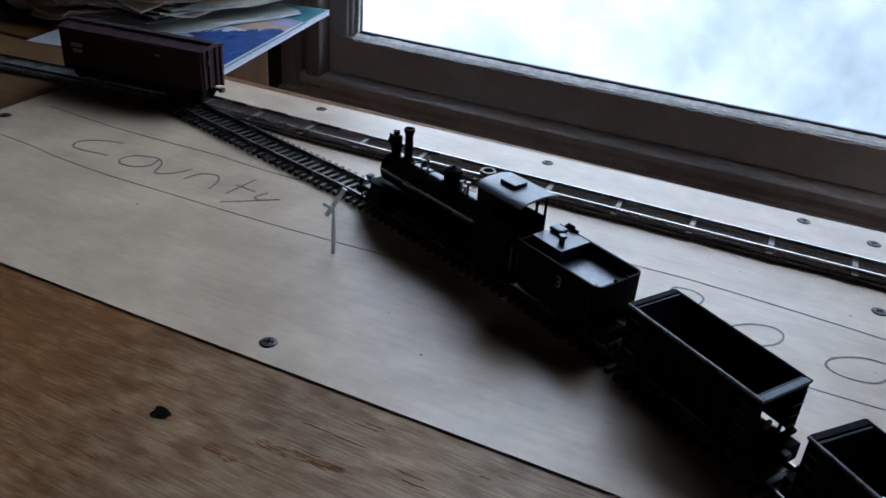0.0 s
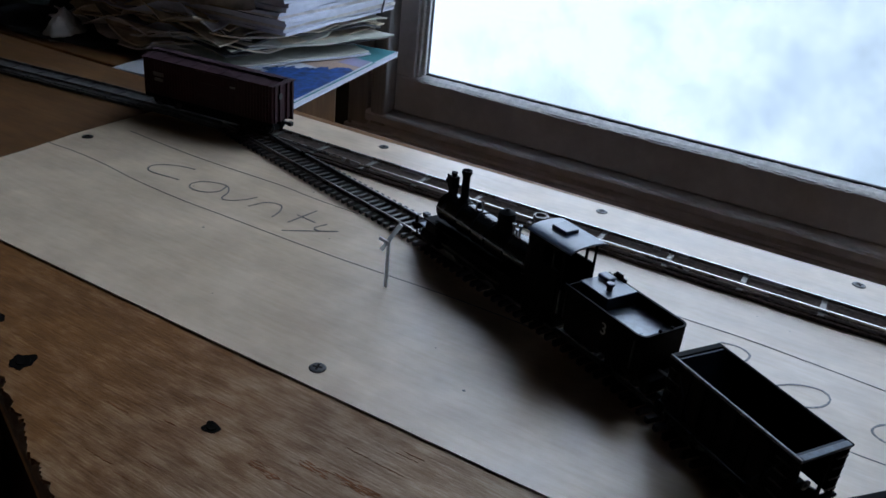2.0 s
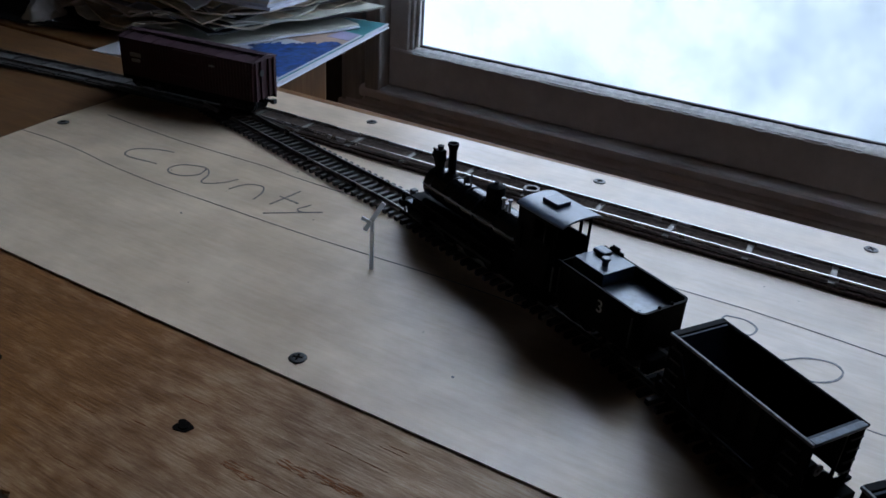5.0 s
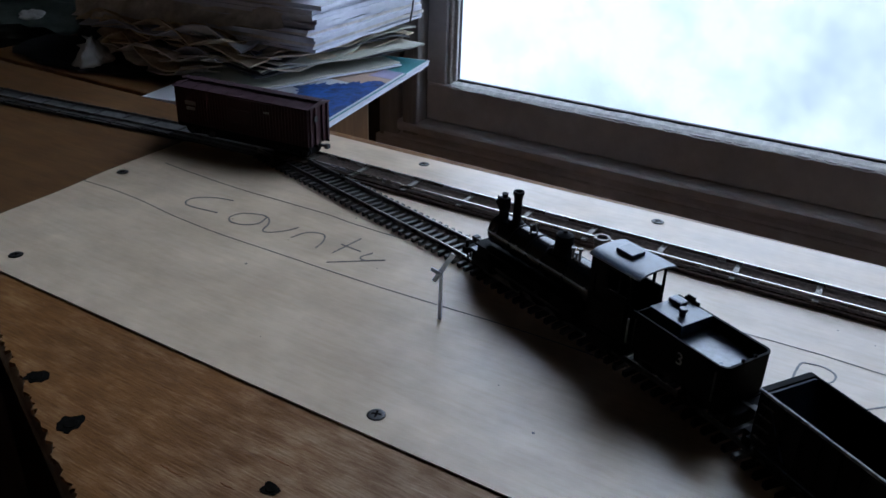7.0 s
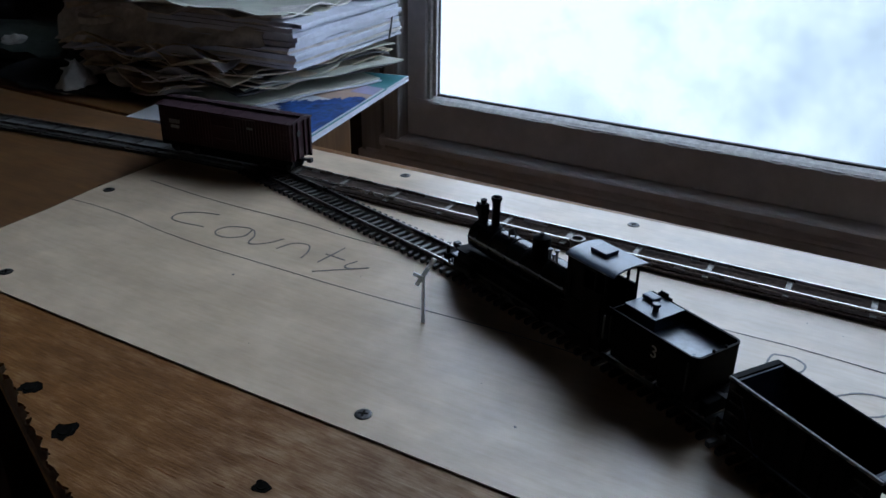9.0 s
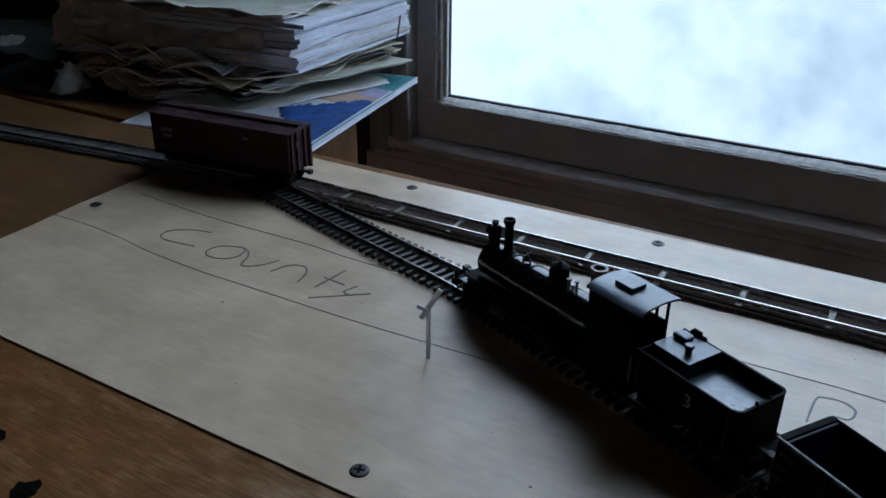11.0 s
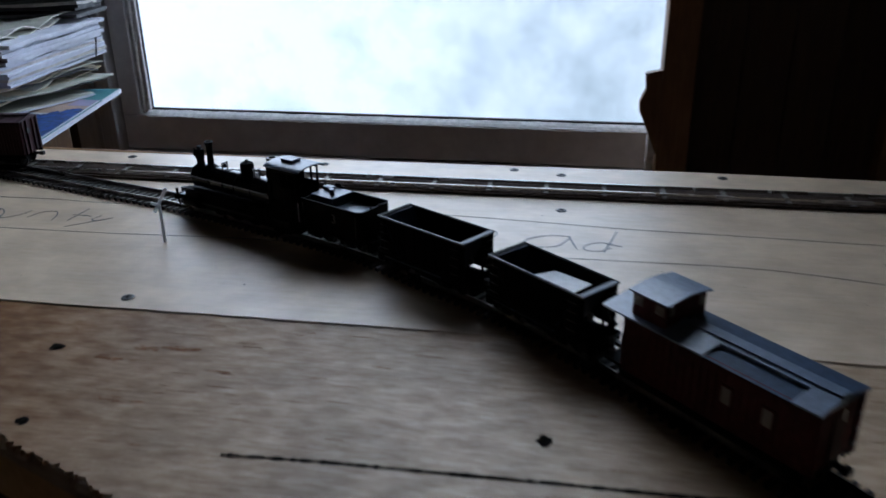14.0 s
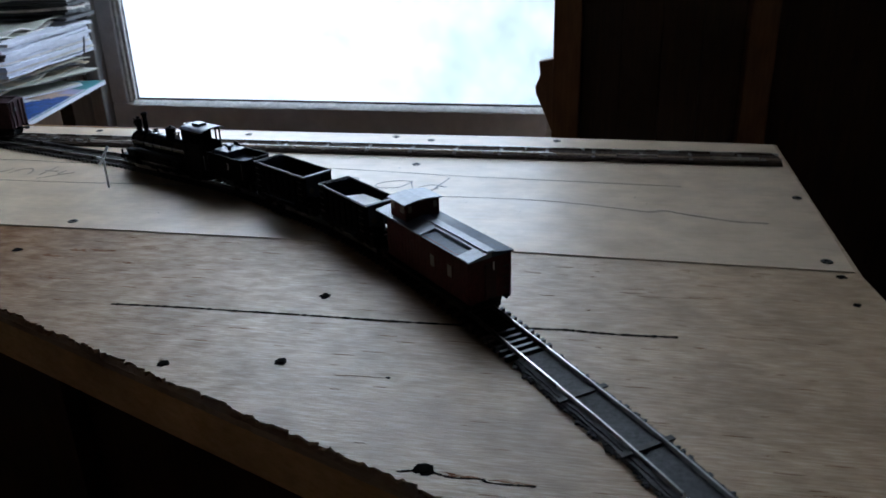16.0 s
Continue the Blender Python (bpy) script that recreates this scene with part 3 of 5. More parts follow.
lines = thing("pencil_lines", "long pencil lines drawn along the plywood", "pencil marks")
stroke("pencil_line", [(-0.366, 0.3975), (-0.335, 0.3985), (-0.305, 0.3970), (-0.274, 0.3930), (-0.247, 0.3910), (-0.222, 0.3902), (-0.180, 0.3908), (-0.140, 0.3912), (-0.105, 0.3922), (-0.071, 0.3940), (-0.016, 0.3965), (0.080, 0.3955), (0.163, 0.3945), (0.241, 0.3965), (0.330, 0.3960), (0.412, 0.3805)], W2, lines, steps=14)
stroke("pencil_line", [(-0.345, 0.4530), (-0.278, 0.4490), (-0.222, 0.4500), (-0.192, 0.4507), (-0.168, 0.4490), (-0.131, 0.4490), (-0.080, 0.4520), (0.086, 0.4595), (0.118, 0.4600), (0.158, 0.4580), (0.200, 0.4550), (0.244, 0.4515), (0.330, 0.4490), (0.440, 0.4450)], W2, lines, steps=14)
r9 = random.Random(9)
specks = bmesh.new()
for k in range(26):
    a, q = r9.uniform(0, 6.3), r9.uniform(0.0003, 0.0008)
    cx, cy = r9.uniform(-0.25, 0.5), r9.uniform(0.30, 0.50)
    prism(specks, [(cx + q * r9.uniform(0.6, 1.2) * math.cos(a + 1.05 * m_), cy + q * r9.uniform(0.6, 1.2) * math.sin(a + 1.05 * m_)) for m_ in range(6)], 0.00003, 0.00016)
tagged(part("speck", specks, pencil, sheet, "tiny dark specks of dirt"), kind="stuff")
mark = thing("wood_split", "dark grain split in the pale plywood", "wood mark")
stroke("split", [(0.412, 0.380), (0.423, 0.3850), (0.434, 0.3810), (0.451, 0.3750), (0.475, 0.3680), (0.499, 0.3670)], 0.0012, mark)

crack = thing("board_crack", "long dark crack in the brown plywood", "wood mark")
b = ribbon(bmesh.new(), spline([(0.070, 0.1730), (0.110, 0.1750), (0.156, 0.1760), (0.208, 0.1770), (0.262, 0.1775), (0.341, 0.1810), (0.359, 0.1822), (0.388, 0.1812), (0.423, 0.1830)], 20), 0.0018, BASE_TOP, BASE_TOP + 0.0002, 1.2)
part("gap", b, slot_black, crack)
crack = thing("board_crack", "short dark crack near the table edge", "wood mark")
part("gap", ribbon(bmesh.new(), spline([(0.294, 0.0420), (0.306, 0.0445), (0.319, 0.0420), (0.332, 0.0430), (0.336, 0.0412), (0.356, 0.0420)], 12), 0.0009, BASE_TOP, BASE_TOP + 0.0002, 1.4), slot_black, crack)


def streak(bm, a, b, width, lift):
    """A thin pointed mark from a to b."""
    a, b = Vector((*a, 0)), Vector((*b, 0))
    n = Vector((a.y - b.y, b.x - a.x, 0)).normalized()
    pts = []
    for k in range(9):
        u = k / 8
        c = a.lerp(b, u) + n * width * 0.6 * noise.noise((a.x * 900 + 3 * u, b.y * 700, 0))
        w_ = width * 0.5 * math.sin(math.pi * (0.04 + 0.92 * u)) * (0.8 + 0.4 * noise.noise((u * 9, a.x * 400, 2)))
        pts.append((c + n * w_, c - n * w_))
    rows = [[bm.verts.new((p.x, p.y, BASE_TOP + lift)) for p in q] + [bm.verts.new((p.x, p.y, BASE_TOP)) for p in reversed(q)] for q in pts]
    for c, d in zip(rows, rows[1:]):
        for k in range(4):
            bm.faces.new((c[k], c[(k + 1) % 4], d[(k + 1) % 4], d[k]))
    bm.faces.new(rows[0][::-1])
    bm.faces.new(rows[-1])


def stain(label, a, b, spread, count, seed, mat=stain_mat):
    """A smear of thin streaks along the grain between two places."""
    r_ = random.Random(seed)
    t = thing("wood_stain", label, "stain")
    b_ = bmesh.new()
    for k in range(count):
        u = r_.random()
        cx, cy = a[0] + (b[0] - a[0]) * u, a[1] + (b[1] - a[1]) * u + r_.gauss(0, spread)
        ln = r_.uniform(0.003, 0.010)
        streak(b_, (cx - ln / 2, cy), (cx + ln / 2, cy + r_.uniform(-0.0006, 0.0006)), r_.uniform(0.0004, 0.0011), 0.00004 + 0.000002 * k)
    tagged(part("smear", b_, mat, t), kind="stuff")


stain("red-brown stain on the brown plywood", (-0.026, 0.2400), (-0.014, 0.2375), 0.0010, 14, 1)
stain("long red-brown stain on the brown plywood", (-0.010, 0.2500), (0.022, 0.2525), 0.0016, 30, 2)
stain("small red-brown stain on the brown plywood", (0.036, 0.2350), (0.046, 0.2340), 0.0006, 9, 3)
stain("faint brown stain on the brown plywood", (-0.012, 0.2050), (0.018, 0.2025), 0.0010, 12, 4)
stain("red-brown scar beside the table edge", (0.318, 0.0440), (0.352, 0.0425), 0.0007, 16, 5)
r7 = random.Random(7)
b = bmesh.new()
for k in range(240):
    u = r7.random()
    cx, cy = r7.uniform(-0.10, 0.50), r7.uniform(0.02, 0.284)
    if cy > front_edge(cx) + 0.008:
        ln = r7.uniform(0.003, 0.016) * (1.6 if u > 0.9 else 1.0)
        streak(b, (cx, cy), (cx + ln, cy + ln * r7.uniform(0.0, 0.03)), r7.uniform(0.00022, 0.0006), 0.00006 + 0.0000004 * k)
tagged(part("grain_split", b, stain_mat, bench, "fine brown splits along the grain"), kind="stuff")


def screw(x, y, z, r, turn, label):
    t = thing("wood_screw", label, "screw", pose(x, y, z, 0, 0, turn), group="screws in the plywood")
    part("head", lathe(bmesh.new(), [(r, 0.0), (r, 0.0004), (r * 0.8, 0.0006), (0.0002, 0.0006)], seg=18), screw_metal, t)
    part("cross_recess", box(box(bmesh.new(), -r * 0.6, r * 0.6, -r * 0.13, r * 0.13, 0.0005, 0.00075), -r * 0.13, r * 0.13, -r * 0.6, r * 0.6, 0.0005, 0.0008), slot_black, t)
    part("countersink", lathe(bmesh.new(), [(r * 1.10, 0.0), (r * 1.06, 0.00015), (0.0002, 0.00015)], seg=18), slot_black, t)


for i, (x, y) in enumerate([(-0.0452, 0.3015), (-0.300, 0.3045), (-0.3555, 0.4235), (-0.190, 0.5640), (-0.0095, 0.5665), (0.1555, 0.5730), (0.1955, 0.5640), (0.325, 0.5740), (0.1990, 0.4815), (0.530, 0.4280), (0.5265, 0.3010)]):
    screw(x, y, 0.00005, 0.0037, 20 + 37 * i, "dark crosshead screw sunk in the pale plywood")


def old_hole(x, y, r, seed):
    r_ = random.Random(seed)
    t = thing("screw_hole", "ragged dark screw hole in the brown plywood", "hole", group="holes in the brown board")
    b = bmesh.new()
    pts = []
    for k in range(22):
        a = 2 * math.pi * k / 22
        q = r * (0.9 + 0.42 * noise.noise((1.6 * math.cos(a), 1.6 * math.sin(a), seed * 3.7)) + r_.uniform(-0.10, 0.14))
        pts.append((x + 1.05 * q * math.cos(a), y + 0.95 * q * math.sin(a)))
    prism(b, pts, BASE_TOP, BASE_TOP + 0.0002)
    part("hole", b, slot_black, t)
    part("screw_head", lathe(bmesh.new(), [(r * 0.55, 0), (r * 0.5, 0.0004), (0.0002, 0.0004)], (x, y, BASE_TOP + 0.0001), 12), slot_black, t)


for i, (x, y, r) in enumerate([(-0.147, 0.2275, 0.0058), (-0.188, 0.240, 0.0058), (-0.0530, 0.2445, 0.0040), (-0.3670, 0.4265, 0.0034), (0.204, 0.2040, 0.0036), (0.206, 0.1225, 0.0038), (0.141, 0.1105, 0.0036), (-0.029, 0.1815, 0.0036), (0.270, 0.116, 0.0013), (0.3055, 0.0450, 0.0048), (0.531, 0.2790, 0.0036), (0.531, 0.2390, 0.0026), (-0.3100, 0.2815, 0.0034)]):
    old_hole(x, y, r, i)

# ---------------------------------------------------------------- the tracks
GAUGE = 0.0165
RAIL_TOP = 0.0058
main_line = spline([(-0.300, 0.5135), (-0.262, 0.5030), (-0.225, 0.4925), (-0.1675, 0.4757), (-0.119, 0.4620), (-0.084, 0.4515), (-0.03, 0.4300), (0.035, 0.4030), (0.0872, 0.3770), (0.1318, 0.3466), (0.1685, 0.3225), (0.2018, 0.2950), (0.2265, 0.2737), (0.274, 0.2255), (0.311, 0.1868), (0.3355, 0.1570), (0.367, 0.1180), (0.401, 0.0755), (0.437, 0.026), (0.462, -0.012)], 10)
back_line = spline([(-0.290, 0.5185), (-0.10, 0.5180), (0.10, 0.5195), (0.30, 0.5220), (0.532, 0.5250)], 12)
left_line = spline([(-0.290, 0.5170), (-0.36, 0.5105), (-0.44, 0.5015), (-0.53, 0.4895), (-0.60, 0.4810), (-0.80, 0.4570), (-1.05, 0.4300)], 12)


def rail_pair(parent, line, z0, z1, mat, foot=0.0016):
    for s in (-1, 1):
        b = ribbon(bmesh.new(), side(line, s * GAUGE / 2), foot, z0, z0 + 0.0005)
        ribbon(b, side(line, s * GAUGE / 2), 0.0006, z0 + 0.0005, z1 - 0.0006)
        ribbon(b, side(line, s * GAUGE / 2), 0.0009, z1 - 0.0006, z1)
        part("rail", b, mat, parent)


# stretch with close ties, and the last stretch on grey roadbed
cut = next(i for i, p in enumerate(main_line) if p.x > 0.344)
flex = thing("flexible_track", "curved model railway track with close dark brown ties", "model track")
flex_line = main_line[:cut + 1]
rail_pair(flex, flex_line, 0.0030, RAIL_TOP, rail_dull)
tie_bm = box(bmesh.new(), -0.00125, 0.00125, -0.0148, 0.0148, 0.0, 0.0028, 0.0003)
tie_mesh = finish("tie", tie_bm, tie_brown)
tall_tie = finish("tie", box(bmesh.new(), -0.00125, 0.00125, -0.0148, 0.0148, 0.0, 0.0036, 0.0003), tie_brown)
s, n = 0.004, length(flex_line)
while s < n:
    p, d = along(flex_line, s)
    on_sheet = p.y > 0.289
    z = 0.0002 if on_sheet else BASE_TOP + 0.0003
    ob = new("tie", tie_mesh if on_sheet else tall_tie)
    ob.parent = flex
    ob.matrix_world = pose(p.x, p.y, z, 0, 0, math.degrees(math.atan2(d.y, d.x)) + rng.uniform(-1.2, 1.2))
    s += 0.0061


def roadbed_track(name, label, line, bed, tie_mat, rail_mat, width, spacing, base, start=0.02, tie_len=0.026, low=None):
    t = thing(name, label, "model track")
    b = bmesh.new()
    for a, c, w in (((base if low is None else low) + 0.0001, base + 0.0022, width), (base + 0.0022, base + 0.0030, width * 0.86)):
        ribbon(b, line, w, a, c, 0.07)
    part("roadbed", b, bed, t)
    me = finish("tie", box(bmesh.new(), -0.0016, 0.0016, -tie_len / 2, tie_len / 2, 0.0, 0.0012, 0.0002), tie_mat)
    s, total_ = start, length(line)
    while s < total_ - 0.003:
        p, d = along(line, s)
        ob = new("tie", me)
        ob.parent = t
        ob.matrix_world = pose(p.x, p.y, base + 0.0029, 0, 0, math.degrees(math.atan2(d.y, d.x)))
        s += spacing
    rail_pair(t, line, base + 0.0036, base + 0.0060, rail_mat, 0.0009)
    return t


roadbed_track("roadbed_track", "straight model track on cork roadbed with sparse shiny ties", back_line, cork, tie_metal, rail_steel, 0.0285, 0.0445, 0.0, start=0.0305)
roadbed_track("roadbed_track", "grey model track on dim roadbed along the amber board", left_line, cork_pale, tie_dark, cork_pale, 0.0275, 0.030, BASE_TOP, start=0.10, tie_len=0.030)
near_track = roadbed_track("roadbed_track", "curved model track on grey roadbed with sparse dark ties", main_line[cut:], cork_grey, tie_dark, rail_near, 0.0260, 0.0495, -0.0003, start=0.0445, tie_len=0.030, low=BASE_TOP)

shoulder = main_line[cut:]
grains = bmesh.new()
r11 = random.Random(11)
for k in range(700):
    p, d = along(shoulder, r11.uniform(0.0, length(shoulder) - 0.002))
    off = r11.choice((-1, 1)) * r11.gauss(0.0130, 0.0008)
    q = r11.uniform(0.0004, 0.0011)
    c = Vector((p.x - d.y * off, p.y + d.x * off, BASE_TOP + q * 0.6 + r11.uniform(0, 0.0010)))
    box(grains, -q, q, -q * 0.8, q * 0.8, -q * 0.7, q * 0.7, 0.0, Matrix.Translation(c) @ Matrix.Rotation(r11.uniform(0, 3.1), 4, "Z") @ Matrix.Rotation(r11.uniform(-0.5, 0.5), 4, "X"))
tagged(part("roadbed_grain", grains, cork_grey, near_track, "loose dark grains along the roadbed edges"), kind="stuff")


# ---------------------------------------------------------------- rolling stock
def wheelset(parent, x, r=0.0048, mat=wheel_metal, name="wheelset"):
    b = bmesh.new()
    for s in (-1, 1):
        y = s * GAUGE / 2
        cyl(b, (x, y - s * 0.0012, r), (x, y + s * 0.0010, r), r, r * 0.97, 18)
        cyl(b, (x, y - s * 0.0018, r), (x, y - s * 0.0012, r), r + 0.0008, r + 0.0008, 18)
    cyl(b, (x, -GAUGE / 2, r), (x, GAUGE / 2, r), 0.0009, seg=8)
    return part(name, b, mat, parent)


def truck(parent, x, wheelbase=0.0185, mat=black_paint):
    b = bmesh.new()
    for s in (-1, 1):
        y = s * 0.0112
        box(b, x - wheelbase / 2 - 0.002, x + wheelbase / 2 + 0.002, y - 0.0008, y + 0.0008, 0.0056, 0.0068, 0.0002)
        box(b, x - 0.0032, x + 0.0032, y - 0.001, y + 0.001, 0.0026, 0.0060, 0.0003)
        for d in (-1, 1):
            box(b, x + d * wheelbase / 2 - 0.0016, x + d * wheelbase / 2 + 0.0016, y - 0.001, y + 0.001, 0.0034, 0.0066, 0.0003)
            cyl(b, (x + d * 0.0032, y, 0.0035), (x + d * (wheelbase / 2 - 0.001), y, 0.0060), 0.0005, seg=6)
    box(b, x - 0.002, x + 0.002, -0.0112, 0.0112, 0.005, 0.0075)
    ob = part("truck", b, mat, parent)
    wheelset(ob, x - wheelbase / 2)
    wheelset(ob, x + wheelbase / 2)
    return ob


def coupler(parent, x, d, z=0.0085):
    b = bmesh.new()
    box(b, min(x, x + d * 0.006), max(x, x + d * 0.006), -0.0011, 0.0011, z - 0.0010, z + 0.0010, 0.0002)
    box(b, min(x + d * 0.005, x + d * 0.0085), max(x + d * 0.005, x + d * 0.0085), -0.0019, 0.0019, z - 0.0016, z + 0.0016, 0.0005)
    part("coupler", b, wheel_metal, parent)


def hopper(front, rear, label, scrap=False):
    m, n = heading(front, rear, RAIL_TOP)
    car = thing("hopper_car", label, "model railcar", m, group="hopper cars of the train")
    w, top, low = 0.0130, 0.0332, 0.0105
    # open body with sloping end sheets
    t = 0.0009
    for s in (-1, 1):
        part("side_sheet", box(bmesh.new(), 0.0, n, s * w - (t if s > 0 else 0), s * w + (0 if s > 0 else t), low, top), hopper_black, car)
    for x0, x1 in ((0.0024, 0.018), (n - 0.0024, n - 0.018)):
        k = 0.001 if x1 > x0 else -0.001
        b = bmesh.new()
        vs = [b.verts.new(p) for p in ((x0, -w, top), (x0, w, top), (x1, w, 0.007), (x1, -w, 0.007), (x0 + k, -w, top), (x0 + k, w, top), (x1 + k, w, 0.0075), (x1 + k, -w, 0.0075))]
        for f in ((0, 1, 2, 3), (4, 7, 6, 5), (0, 4, 5, 1), (1, 5, 6, 2), (2, 6, 7, 3), (3, 7, 4, 0)):
            b.faces.new([vs[i] for i in f])
        part("slope_sheet", b, slope_blue, car)
    part("floor_sheet", box(bmesh.new(), 0.017, n - 0.017, -w, w, 0.0065, 0.0075), hopper_black, car)
    # top chords: light on the near side and rear lip is painted in
    for y, wide, mat in ((-w, 0.00055, rim_lit), (w, 0.00045, hopper_black)):
        part("top_chord", box(bmesh.new(), -0.0006, n + 0.0006, y - wide, y + wide, top - 0.0008, top + 0.0005, 0.0002), mat, car, "grey top edge painted as lit" if mat is rim_lit else "")
    for x0, x1, mat in ((-0.0008, 0.0022, hopper_black), (n - 0.0020, n + 0.0008, rim_lit_blue)):
        part("end_lip", box(bmesh.new(), x0, x1, -w + 0.0006, w - 0.0006, top - 0.0008, top + 0.0006, 0.0003), mat, car, "" if mat is hopper_black else "blue-grey end lip painted as lit")
    for i in range(8):
        x0 = 0.004 + i * (n - 0.008) / 7
        for s in (-1, 1):
            part("side_post", box(bmesh.new(), x0 - 0.0006, x0 + 0.0006, s * (w + 0.0006) - 0.0006, s * (w + 0.0006) + 0.0006, low, top - 0.001), hopper_black, car)
    b = bmesh.new()
    box(b, -0.001, n + 0.001, -0.0022, 0.0022, 0.0078, 0.0102)
    box(b, 0.004, n - 0.004, -0.0055, 0.0055, 0.0022, 0.0080)
    for s in (-1, 1):
        box(b, -0.001, n + 0.001, s * w - 0.0009, s * w + 0.0009, 0.0092, 0.0106)
    for x0 in (-0.001, n - 0.001):
        box(b, x0, x0 + 0.002, -w, w, 0.0088, 0.0108)
    part("sill", b, hopper_black, car)
    # block added under the hopper so no light leaks through to the ties
    part("leak_block", box(bmesh.new(), 0.003, n - 0.003, -0.0068, 0.0068, 0.0003, 0.0082, 0.0006), hopper_black, car)
    for x0 in (0.0004, n - 0.0004):
        for y in (-w + 0.001, 0.004, w - 0.001):
            part("end_post", cyl(bmesh.new(), (x0, y, 0.0106), (x0, y, top), 0.0007, seg=6), hopper_black, car)
        d = 1 if x0 > n / 2 else -1
        for z in (0.014, 0.019, 0.024, 0.029):
            part("grab_iron", cyl(bmesh.new(), (x0 + d * 0.001, w - 0.007, z), (x0 + d * 0.001, w - 0.001, z), 0.00035, seg=6), wheel_metal, car)
            part("grab_iron", cyl(bmesh.new(), (x0 - d * 0.002, -w - 0.0014, z), (x0 - d * 0.008, -w - 0.0014, z), 0.00035, seg=6), wheel_metal, car)
        b = lathe(bmesh.new(), [(0.0022, 0), (0.0022, 0.0006), (0.0008, 0.0006), (0.0008, 0.001)], seg=14)
        bmesh.ops.transform(b, matrix=pose(x0 + d * 0.0016, -w + 0.005, 0.022, 0, 90, 0), verts=b.verts)
        part("brake_wheel", b, wheel_metal, car)
    for x0 in (n * 0.38, n * 0.62):
        b = bmesh.new()
        prism(b, [(x0 - 0.006, -0.009), (x0 + 0.006, -0.009), (x0 + 0.006, 0.009), (x0 - 0.006, 0.009)], 0.002, 0.0066)
        for v in b.verts:
            if v.co.z < 0.003:
                v.co.x = x0 + (v.co.x - x0) * 0.55
        part("hopper_chute", b, hopper_black, car)
    for x0, x1 in ((-0.0062, -0.0012), (n + 0.0012, n + 0.0062)):
        part("draft_gear", box(bmesh.new(), x0, x1, -w + 0.0030, w - 0.0030, 0.0022, 0.0098, 0.0006), hopper_black, car)
    truck(car, 0.0125, 0.0165)
    truck(car, n - 0.0125, 0.0165)
    coupler(car, 0.0, -1)
    coupler(car, n, 1)
    return car, n


hopper((0.1020, 0.3651), (0.1582, 0.3286), "black open hopper railcar with top edges painted as lit")
h2, hn = hopper((0.1757, 0.3160), (0.2252, 0.2733), "black open hopper railcar with a white scrap inside")
m2, _ = heading((0.1757, 0.3160), (0.2252, 0.2733), RAIL_TOP)
scrap = thing("paper_scrap", "white folded paper scrap lying in the hopper", "paper", m2)
b = bmesh.new()
vs = [b.verts.new(p) for p in ((0.024, -0.0090, 0.0285), (0.055, -0.0095, 0.0302), (0.053, 0.0085, 0.0290), (0.028, 0.0080, 0.0278))]
f = b.faces.new(vs)
ex = bmesh.ops.extrude_face_region(b, geom=[f])
bmesh.ops.translate(b, vec=(0, 0, -0.0004), verts=[v for v in ex["geom"] if isinstance(v, bmesh.types.BMVert)])
part("sheet", b, coal, scrap)


